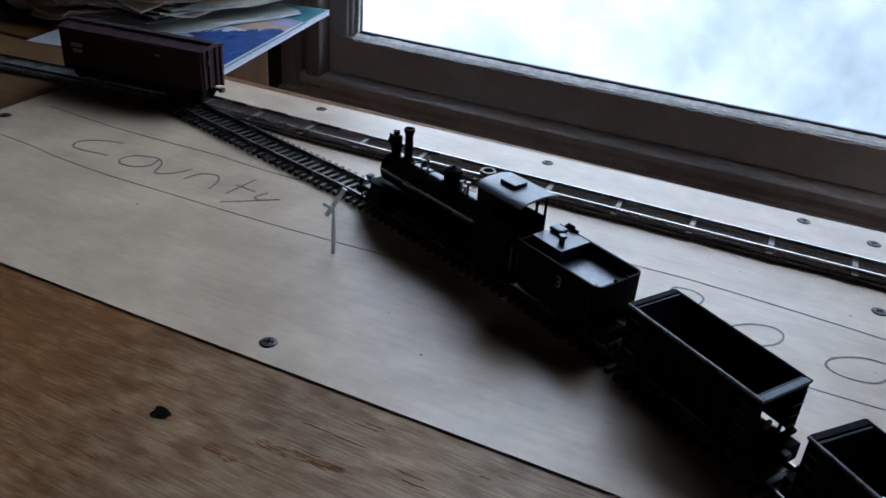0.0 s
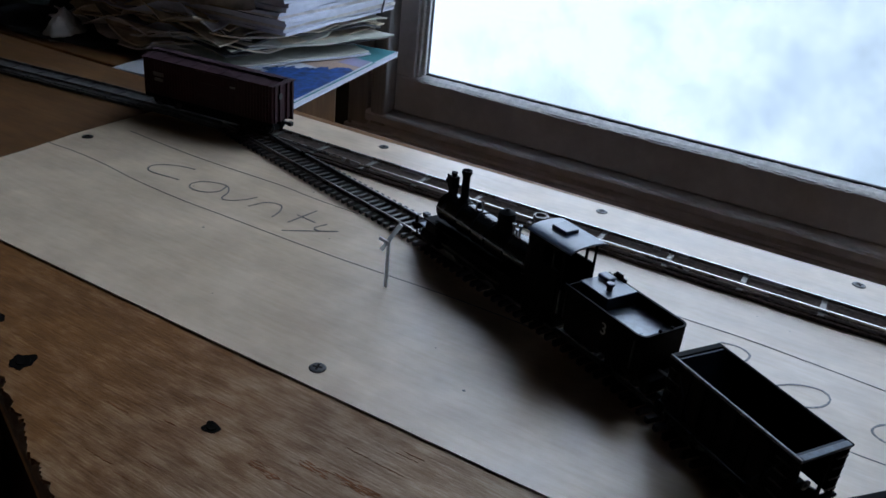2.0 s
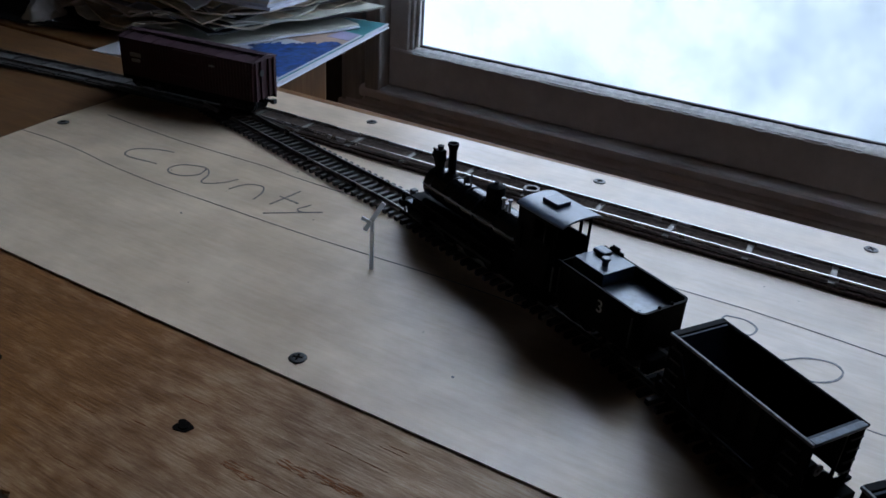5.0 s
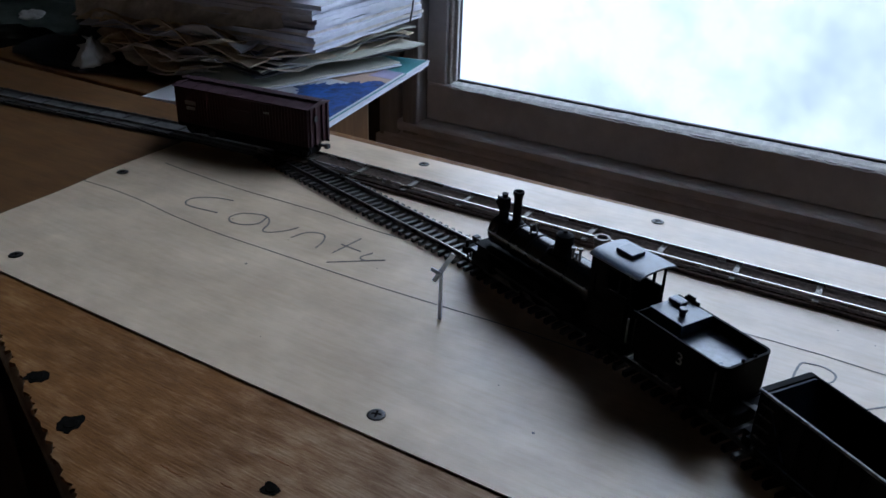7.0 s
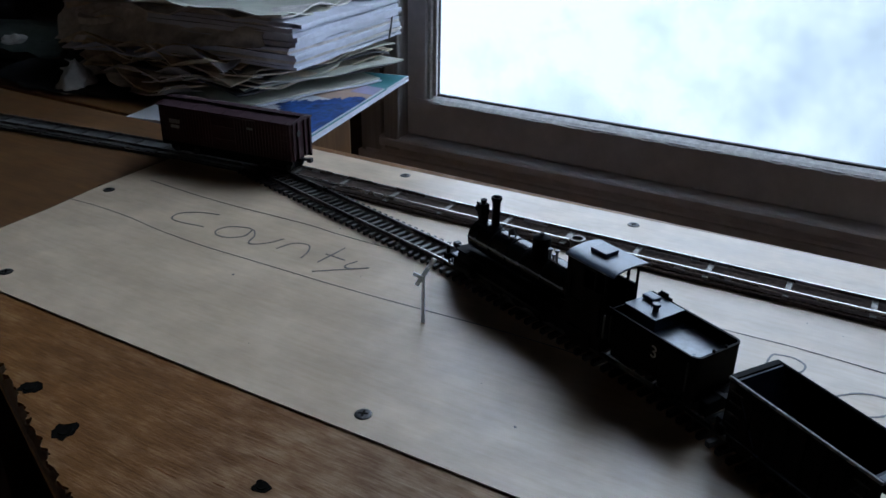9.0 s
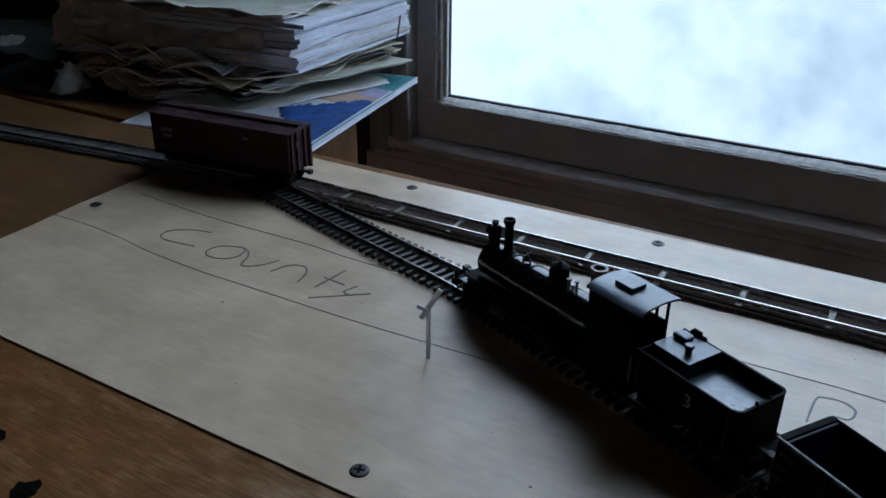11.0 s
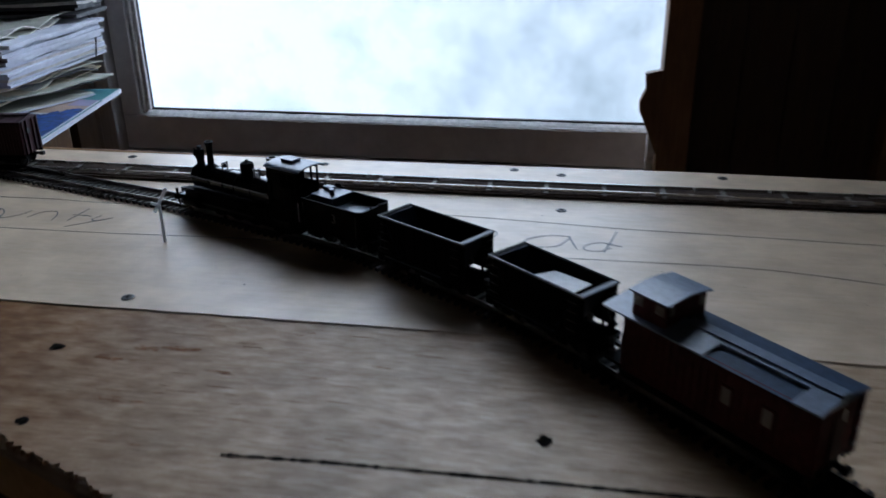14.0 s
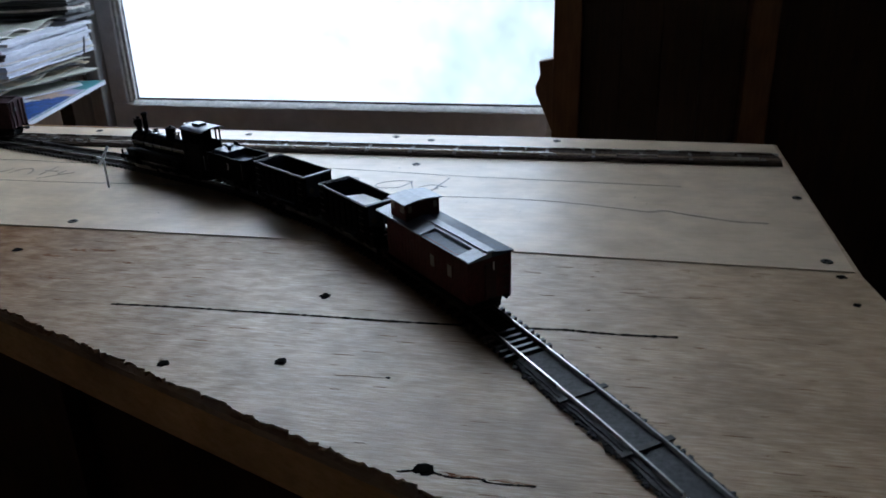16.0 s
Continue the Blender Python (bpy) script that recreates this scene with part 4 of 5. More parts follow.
def boxcar(front, rear):
    m, n = heading(front, rear, RAIL_TOP)
    car = thing("boxcar", "dark oxide-red wooden model boxcar with ribbed sides", "model railcar", m)
    w, low, top = 0.0138, 0.0100, 0.0385
    part("body", box(bmesh.new(), 0, n, -w, w, low, top, 0.0003), oxide, car)
    k = 44
    for s in (-1, 1):
        b = bmesh.new()
        for i in range(k):
            x0 = n * i / k
            if not (0.40 < (i + 0.5) / k < 0.57):
                box(b, x0 + 0.0002, x0 + n / k - 0.0002, s * (w + 0.0002) - 0.0003, s * (w + 0.0002) + 0.0003, low + 0.0003, top - 0.0005)
        tagged(part("siding", b, oxide, car), kind="stuff")
        door = part("sliding_door", box(bmesh.new(), n * 0.405, n * 0.565, s * (w + 0.0006) - 0.0007, s * (w + 0.0006) + 0.0007, low + 0.001, top - 0.0022, 0.0003), oxide, car)
        b = bmesh.new()
        for q in (0.3, 0.65):
            z = low + (top - low) * q
            box(b, n * 0.405, n * 0.565, s * (w + 0.0014) - 0.0003, s * (w + 0.0014) + 0.0003, z - 0.0006, z + 0.0006)
        part("door_rib", b, oxide, door)
        part("door_rail", box(bmesh.new(), n * 0.25, n * 0.58, s * (w + 0.0010) - 0.0006, s * (w + 0.0010) + 0.0006, top - 0.0020, top - 0.0010), oxide, car)
        for z in (0.016, 0.021, 0.026, 0.031):
            for x0, x1 in ((0.002, 0.008), (n - 0.002, n - 0.008)):
                part("ladder_rung", cyl(bmesh.new(), (x0, s * (w + 0.0014), z), (x1, s * (w + 0.0014), z), 0.0003, seg=6), oxide, car)
    for x0, d in ((0.0, -1), (n, 1)):
        for y in (-w + 0.003, -0.0045, 0.0045, w - 0.003):
            part("end_rib", box(bmesh.new(), min(x0, x0 + d * 0.0013), max(x0, x0 + d * 0.0013), y - 0.0011, y + 0.0011, low, top, 0.0003), oxide, car)
        b = lathe(bmesh.new(), [(0.0024, 0), (0.0024, 0.0006), (0.0008, 0.0006), (0.0008, 0.001)], seg=14)
        bmesh.ops.transform(b, matrix=pose(x0 + d * 0.0022, 0.006, 0.030, 0, 90, 0), verts=b.verts)
        part("brake_wheel", b, wheel_metal, car)
    part("roof", extrude_profile(bmesh.new(), [(-w - 0.0012, top - 0.0004), (w + 0.0012, top - 0.0004), (w + 0.0012, top + 0.0003), (0, top + 0.0030), (-w - 0.0012, top + 0.0003)], -0.0010, n + 0.0010), roof_oxide, car, "dusty maroon pitched roof")
    for y in (-0.0019, 0.0, 0.0019):
        part("roof_walk_plank", box(bmesh.new(), -0.0020, n + 0.0020, y - 0.0008, y + 0.0008, top + 0.0034, top + 0.0041), roof_oxide, car)
    for i in range(9):
        x0 = 0.004 + i * (n - 0.008) / 8
        part("roof_rib", extrude_profile(bmesh.new(), [(-w - 0.0013, top + 0.0002), (w + 0.0013, top + 0.0002), (w + 0.0013, top + 0.0006), (0, top + 0.0034), (-w - 0.0013, top + 0.0006)], x0 - 0.0004, x0 + 0.0004), roof_oxide, car)
    # unreadable lettering as small bars
    for x0, z, wd, h in ((0.010, 0.0255, 0.010, 0.0030), (0.011, 0.0215, 0.008, 0.0024), (n * 0.60, 0.0300, 0.008, 0.0014)):
        part("lettering_bar", box(bmesh.new(), n - x0 - wd if x0 < n / 2 else x0 - 0.04, n - x0 if x0 < n / 2 else x0 - 0.04 + wd * 0.6, w + 0.0006, w + 0.0011, z, z + h), letter_white, car, "cream painted lettering")
    b = bmesh.new()
    box(b, 0, n, -0.0025, 0.0025, 0.0070, 0.0100)
    # low box added to close the bright gap beneath the body
    box(b, 0.030, n - 0.030, -0.0090, 0.0090, 0.0010, 0.0100, 0.0004)
    for s in (-1, 1):
        box(b, 0.0, n, s * 0.0132 - 0.0006, s * 0.0132 + 0.0006, 0.0072, 0.0102)
        box(b, 0.018, n - 0.018, s * 0.008 - 0.0004, s * 0.008 + 0.0004, 0.0045, 0.0052)
    cyl(b, (n * 0.45, -0.004, 0.007), (n * 0.56, -0.004, 0.007), 0.0026, seg=12)
    part("underframe", b, black_paint, car)
    # added block shuts off light between the boxcar's wheels
    part("leak_block", box(bmesh.new(), 0.006, n - 0.006, -0.0066, 0.0066, 0.0003, 0.0075, 0.0006), black_paint, car)
    truck(car, 0.018)
    truck(car, n - 0.018)
    coupler(car, 0, -1)
    coupler(car, n, 1)
    return car


boxcar((-0.2545, 0.5205), (-0.3760, 0.5085))


def caboose(front, rear):
    m, n = heading(front, rear, RAIL_TOP - 0.001)
    car = thing("caboose", "dull red model caboose with grey roof and cupola", "model railcar", m)
    w, low, top = 0.0150, 0.0068, 0.0352
    x0, x1 = 0.012, n
    b = bmesh.new()
    box(b, x0, x1, -w, w, low, top, 0.0003)
    part("body", b, caboose_red, car)
    k = 24
    for s in (-1, 1):
        b = bmesh.new()
        for i in range(k):
            a = x0 + (x1 - x0) * i / k
            box(b, a + 0.0002, a + (x1 - x0) / k - 0.0002, s * (w + 0.0002) - 0.0003, s * (w + 0.0002) + 0.0003, low + 0.0002, top - 0.001)
        tagged(part("siding", b, caboose_red, car), kind="stuff")
        for q in (0.60, 0.80):
            a = x0 + (x1 - x0) * q
            wd = part("window", box(bmesh.new(), a - 0.0030, a + 0.0030, s * (w + 0.0007) - 0.0005, s * (w + 0.0007) + 0.0005, 0.0185, 0.0275, 0.0002), caboose_red, car)
            part("window_pane", box(bmesh.new(), a - 0.0022, a + 0.0022, s * (w + 0.0011) - 0.0003, s * (w + 0.0011) + 0.0003, 0.0193, 0.0267), pane_pale, wd)
    # end wall with door, posts and ribs
    part("end_door", box(bmesh.new(), x1, x1 + 0.0008, -0.0040, 0.0040, low + 0.001, top - 0.0045, 0.0002), oxide, car, "darker red end door")
    for y in (-w + 0.0012, w - 0.0012):
        part("end_post", box(bmesh.new(), x1, x1 + 0.0014, y - 0.0009, y + 0.0009, low, top, 0.0002), caboose_red, car)
    b = bmesh.new()
    for z in (0.013, 0.020, 0.027):
        cyl(b, (x1 + 0.0020, 0.0085, z), (x1 + 0.0020, 0.0125, z), 0.0004, seg=6)
    part("end_ladder", b, wheel_metal, car)
    # shallow gabled roof with a long sunken panel at one eave
    ov = w + 0.0014
    b = bmesh.new()
    extrude_profile(b, [(0.0, top - 0.0005), (ov, top - 0.0005), (ov, top + 0.0004), (0.0, top + 0.0030)], x0 - 0.013, x1 + 0.0016)
    part("roof", b, caboose_roof, car, "blue-grey pitched roof")
    pa, pb, py = 0.52 * n, 0.90 * n, -0.0048
    rise = lambda y: top + 0.0030 - 0.0026 * abs(y) / ov
    # this half of the roof is coloured paler than the other
    b = bmesh.new()
    for a, c in ((x0 - 0.013, pa), (pb, x1 + 0.0016)):
        extrude_profile(b, [(-ov, top - 0.0005), (0.0, top - 0.0005), (0.0, top + 0.0030), (-ov, top + 0.0004)], a, c)
    extrude_profile(b, [(py, top - 0.0005), (0.0, top - 0.0005), (0.0, top + 0.0030), (py, rise(py))], pa, pb)
    part("roof", b, cupola_grey, car, "paler half of the pitched roof")
    part("sunken_panel", extrude_profile(bmesh.new(), [(-ov, top - 0.0004), (py, top - 0.0004), (py, top + 0.0004), (-ov, top - 0.0001)], pa, pb), caboose_roof, car, "dark blue-grey panel sunk in the roof")
    part("running_board", box(bmesh.new(), 0.34 * n, x1 + 0.001, -0.0030, 0.0030, top + 0.0028, top + 0.0036, 0.0002), cupola_grey, car, "pale grey running board along the ridge")
    part("door_handle", box(bmesh.new(), x1 + 0.0008, x1 + 0.0014, 0.0016, 0.0022, top - 0.0090, top - 0.0040), bead_paint, car, "tiny pale handle on the end door")
    # cupola
    cx, cl, cw, ct = 0.222 * n, 0.0190, 0.0130, 0.0480
    cup = part("cupola", box(bmesh.new(), cx - cl / 2, cx + cl / 2, -cw, cw, top, ct, 0.0003), caboose_red, car, "dull red cupola")
    part("cupola_roof", extrude_profile(bmesh.new(), [(-cw - 0.0016, ct - 0.0004), (-cw * 0.5, ct + 0.0007), (0, ct + 0.0011), (cw * 0.5, ct + 0.0007), (cw + 0.0016, ct - 0.0004), (cw + 0.0016, ct + 0.0004), (cw * 0.5, ct + 0.0016), (0, ct + 0.0020), (-cw * 0.5, ct + 0.0016), (-cw - 0.0016, ct + 0.0004)], cx - cl / 2 - 0.0018, cx + cl / 2 + 0.0018), cupola_grey, cup, "pale grey cupola roof")
    for y in (-0.0055, 0.0055):
        part("cupola_window", box(bmesh.new(), cx + cl / 2, cx + cl / 2 + 0.0005, y * 1.75 - 0.0013, y * 1.75 + 0.0013, ct - 0.0062, ct - 0.0018), pane_pale, cup)
        part("cupola_window", box(bmesh.new(), cx + y * 1.1 - 0.0024, cx + y * 1.1 + 0.0024, -cw - 0.0005, -cw, ct - 0.0062, ct - 0.0018), pane_pale, cup)
    # open platform at the front
    part("platform", box(bmesh.new(), 0.0, x0, -w + 0.001, w - 0.001, low, low + 0.0016), black_paint, car)
    for y in (-w + 0.002, w - 0.002):
        part("platform_post", cyl(bmesh.new(), (0.001, y, low), (0.001, y, top), 0.0006, seg=8), black_paint, car)
    b = bmesh.new()
    cyl(b, (0.001, -w + 0.002, 0.0165), (0.001, w - 0.002, 0.0165), 0.0005, seg=6)
    for y in (-0.008, -0.003, 0.003, 0.008):
        cyl(b, (0.001, y, low), (0.001, y, 0.0165), 0.0004, seg=6)
    part("railing", b, bright_metal, car)
    b = bmesh.new()
    box(b, 0.0, x1, -0.0055, 0.0055, 0.0022, 0.0070)
    part("underframe", b, black_paint, car)
    # added block keeps light from passing below the caboose
    part("leak_block", box(bmesh.new(), 0.004, x1 - 0.003, -0.0066, 0.0066, 0.0003, 0.0068, 0.0006), black_paint, car)
    for s in (-1, 1):
        part("side_sill", box(bmesh.new(), x0, x1, s * w - 0.0012, s * w + 0.0002, low - 0.0026, low + 0.0006, 0.0003), black_paint, car)
        part("step", box(bmesh.new(), x1 - 0.0075, x1 - 0.0015, s * (w - 0.0008) - 0.0006, s * (w - 0.0008) + 0.0006, low - 0.0046, low + 0.0002, 0.0002), black_paint, car)
    truck(car, 0.018, 0.0165)
    truck(car, n - 0.014, 0.0165)
    coupler(car, 0, -1, 0.0075)
    coupler(car, n, 1, 0.0075)
    return car


caboose((0.2380, 0.2670), (0.3138, 0.1908))


def locomotive(front, rear):
    m, n = heading(front, rear, RAIL_TOP)
    eng = thing("steam_locomotive", "small black model steam locomotive with arched cab roof", "model locomotive", m)
    bz, br = 0.0235, 0.0088
    boiler = bmesh.new()
    cyl(boiler, (0.0195, 0, bz), (0.099, 0, bz), br, br * 1.04, 28)
    part("boiler", boiler, boiler_black, eng, smooth=40)
    b = bmesh.new()
    cyl(b, (0.0180, 0, bz), (0.0195, 0, bz), br * 0.8, br * 1.03, 28)
    cyl(b, (0.0165, 0, bz), (0.0181, 0, bz), br * 0.55, br * 0.62, 24)
    part("smokebox_front", b, black_paint, eng, smooth=40)
    for x0 in (0.038, 0.052, 0.064, 0.080):
        part("boiler_band", cyl(bmesh.new(), (x0 - 0.0006, 0, bz), (x0 + 0.0006, 0, bz), br + 0.0004, seg=28), black_paint, eng, smooth=40)
    # headlight, stack, bell, domes, generator
    b = bmesh.new()
    box(b, 0.0190, 0.0238, -0.0026, 0.0026, bz + br + 0.0034, bz + br + 0.0104, 0.0006)
    cyl(b, (0.0173, 0, bz + br + 0.0070), (0.0189, 0, bz + br + 0.0070), 0.0027, seg=16)
    cyl(b, (0.0215, 0, bz + br + 0.0100), (0.0215, 0, bz + br + 0.0128), 0.0012, 0.0019, 10)
    cyl(b, (0.0206, -0.0026, bz + br + 0.0100), (0.0206, -0.0040, bz + br + 0.0118), 0.0006, seg=6)
    box(b, 0.0196, 0.0236, -0.0020, 0.0020, bz + br - 0.002, bz + br + 0.0032)
    part("headlight", b, black_paint, eng)
    part("smokestack", lathe(bmesh.new(), [(0.0046, 0), (0.0040, 0.0012), (0.0024, 0.0022), (0.0022, 0.0148), (0.0027, 0.0168), (0.0031, 0.0176), (0.0029, 0.0190), (0.0022, 0.0190), (0.0020, 0.0168)], (0.0325, 0, bz + br - 0.001), 22), black_paint, eng, smooth=35)
    b = bmesh.new()
    box(b, 0.0465, 0.0475, -0.0026, -0.0020, bz + br - 0.002, bz + br + 0.0050)
    box(b, 0.0465, 0.0475, 0.0020, 0.0026, bz + br - 0.002, bz + br + 0.0050)
    lathe(b, [(0.0019, 0.0), (0.0013, 0.0012), (0.0010, 0.0026), (0.0003, 0.0034)], (0.047, 0, bz + br + 0.0014), 14)
    cyl(b, (0.047, -0.0026, bz + br + 0.0046), (0.047, 0.0026, bz + br + 0.0046), 0.0004, seg=6)
    part("bell", b, wheel_metal, eng)
    part("steam_dome", lathe(bmesh.new(), [(0.0060, 0), (0.0053, 0.0012), (0.0048, 0.0022), (0.0048, 0.0085), (0.0045, 0.0098), (0.0032, 0.0106), (0.0012, 0.0112), (0.0010, 0.0122)], (0.0700, 0, bz + br - 0.0015), 24), black_paint, eng, smooth=45)
    b = bmesh.new()
    lathe(b, [(0.0036, 0), (0.0034, 0.0125), (0.0040, 0.0130), (0.0040, 0.0150), (0.0027, 0.0150), (0.0025, 0.0135), (0.0004, 0.0135)], (0.0905, 0.0045, bz + br - 0.0005), 22)
    part("turret_dome", b, tie_metal, eng, "grey ring-topped dome", smooth=35)
    b = bmesh.new()
    for x0, h in ((0.0790, 0.006), (0.0815, 0.004), (0.0838, 0.007)):
        cyl(b, (x0, -0.002, bz + br - 0.001), (x0, -0.002, bz + br + h), 0.0007, seg=8)
        cyl(b, (x0, -0.002, bz + br + h - 0.001), (x0, -0.002, bz + br + h), 0.0012, seg=8)
    part("whistle", b, bright_metal, eng, "bright whistle and valves")
    for s in (-1, 1):
        b = bmesh.new()
        cyl(b, (0.021, s * (br + 0.0016), bz + 0.0020), (0.098, s * (br + 0.0016), bz + 0.0024), 0.0004, seg=6)
        for x0 in (0.026, 0.044, 0.062, 0.080, 0.096):
            cyl(b, (x0, s * br * 0.9, bz + 0.0020), (x0, s * (br + 0.0016), bz + 0.0021), 0.0004, seg=6)
        part("handrail", b, bright_metal, eng)
        part("running_board", box(bmesh.new(), 0.016, 0.099, s * 0.0115 - 0.0030, s * 0.0115 + 0.0030, bz - 0.0075, bz - 0.0065, 0.0002), black_paint, eng)
        b = bmesh.new()
        cyl(b, (0.016, s * 0.0115, 0.0075), (0.031, s * 0.0115, 0.0075), 0.0046, seg=18)
        box(b, 0.018, 0.029, s * 0.0115 - 0.0030, s * 0.0115 + 0.0030, 0.010, 0.0155, 0.0004)
        part("cylinder", b, black_paint, eng)
        b = bmesh.new()
        box(b, 0.031, 0.084, s * 0.0112 - 0.0004, s * 0.0112 + 0.0004, 0.0060, 0.0072)
        box(b, 0.050, 0.084, s * 0.0122 - 0.0004, s * 0.0122 + 0.0004, 0.0068, 0.0080)
        cyl(b, (0.064, s * 0.0100, 0.0075), (0.064, s * 0.0128, 0.0075), 0.0012, seg=10)
        part("side_rod", b, wheel_metal, eng, "dark steel side rod")
    for x0 in (0.046, 0.064, 0.082):
        wheelset(eng, x0, 0.0078, black_paint, "driving_wheelset")
    wheelset(eng, 0.0115, 0.0045, black_paint, "pilot_wheelset")
    b = bmesh.new()
    box(b, 0.0085, 0.122, -0.0058, 0.0058, 0.0020, 0.0130)
    box(b, 0.080, 0.102, -0.0075, 0.0075, 0.0090, 0.0200)
    part("frame", b, black_paint, eng)
    # filler added below the engine to hold back light from behind
    part("under_fill", box(bmesh.new(), 0.010, 0.122, -0.0066, 0.0066, 0.0003, 0.0100, 0.0006), black_paint, eng)
    for s in (-1, 1):
        part("cab_step", box(bmesh.new(), 0.104, 0.120, s * 0.0118 - 0.0008, s * 0.0118 + 0.0008, 0.0020, 0.0112, 0.0003), black_paint, eng)
        part("air_tank", cyl(bmesh.new(), (0.058, s * 0.0118, 0.0135), (0.078, s * 0.0118, 0.0135), 0.0022, seg=14), black_paint, eng, smooth=40)
    part("pilot_beam", box(bmesh.new(), 0.0052, 0.0090, -0.0150, 0.0150, 0.0068, 0.0102, 0.0003), black_paint, eng)
    part("pilot_deck", box(bmesh.new(), 0.0090, 0.0180, -0.0120, 0.0120, 0.0095, 0.0104), sky_tint_black, eng)
    b = bmesh.new()
    for i in range(9):
        y = -0.0125 + i * 0.0031
        cyl(b, (0.0060, y, 0.0075), (-0.0005 + abs(y) * 0.35, y * 0.75, 0.0006), 0.0006, seg=6)
    part("cowcatcher", b, black_paint, eng)
    for y in (-0.013, 0.013):
        part("marker_lamp", cyl(bmesh.new(), (0.007, y, 0.0100), (0.007, y, 0.0145), 0.0010, seg=8), black_paint, eng)
    coupler(eng, 0.0050, -1)
    # cab
    c0, c1, cw, cz0, cz1 = 0.1010, 0.124, 0.0112, 0.0120, 0.0462
    for s in (-1, 1):
        for nm, a, c, z0, z1 in (("cab_side", c0, c0 + 0.0094, cz0, 0.0255), ("cab_side", c0 + 0.0095, c1, cz0, 0.0345), ("window_pillar", c0, c0 + 0.0030, 0.0255, 0.0385), ("window_pillar", c0 + 0.0095, c0 + 0.0115, 0.0345, 0.0440), ("window_pillar", c0 + 0.0178, c0 + 0.0190, 0.0345, 0.0445), ("cab_eave", c0, c0 + 0.0115, 0.0385, cz1), ("cab_eave", c0 + 0.0116, c1 + 0.0010, 0.0442, cz1)):
            part(nm, box(bmesh.new(), a, c, s * cw - 0.0005, s * cw + 0.0005, z0, z1), black_paint, eng)
    # infill added to make the front half of each cab side solid
    for s in (-1, 1):
        part("wall_infill", box(bmesh.new(), c0 + 0.0030, c0 + 0.0095, s * (cw - 0.0008) - 0.0003, s * (cw - 0.0008) + 0.0003, 0.0255, 0.0385), black_paint, eng)
    part("cab_front", box(bmesh.new(), c0, c0 + 0.0010, -cw, cw, cz0, 0.0455), black_paint, eng)
    part("cab_floor", box(bmesh.new(), c0, c1 + 0.003, -cw, cw, 0.0110, cz0), black_paint, eng)
    for s in (-1, 1):
        part("cab_post", cyl(bmesh.new(), (c1 + 0.0015, s * (cw - 0.0006), cz0), (c1 + 0.0015, s * (cw - 0.0006), cz1 + 0.0012), 0.0007, seg=8), black_paint, eng)
        part("grab_rail", cyl(bmesh.new(), (c1 + 0.0030, s * (cw - 0.0002), cz0 + 0.001), (c1 + 0.0030, s * (cw - 0.0002), 0.0255), 0.0005, seg=6), bright_metal, eng)
    rw, segs = cw + 0.0010, 16
    arc = [(rw * math.sin(a), 0.0493 - 0.0022 * (1 - math.cos(a * 0.98)) / (1 - math.cos(1.3)) * 1.0) for a in [(-1.3 + 2.6 * i / segs) for i in range(segs + 1)]]
    arc = [(y_ / math.sin(1.3), z_) for y_, z_ in arc]
    part("cab_roof", extrude_profile(bmesh.new(), arc + [(y_, z_ - 0.0010) for y_, z_ in reversed(arc)], c0 - 0.0015, c1 + 0.0068), sky_tint_black, eng, "black arched cab roof tinted sky blue", smooth=30)
    part("roof_hatch", box(bmesh.new(), c0 + 0.0068, c0 + 0.0168, -0.0042, 0.0042, 0.0486, 0.0512, 0.0003), sky_tint_black, eng)
    b = bmesh.new()
    cyl(b, (c0 + 0.002, 0, 0.0225), (c0 + 0.006, 0, 0.0225), 0.0075, seg=20)
    box(b, c0 + 0.006, c0 + 0.008, -0.002, 0.002, 0.022, 0.027)
    part("backhead", b, black_paint, eng)
    return eng


locomotive((-0.0795, 0.4495), (0.0390, 0.3960))


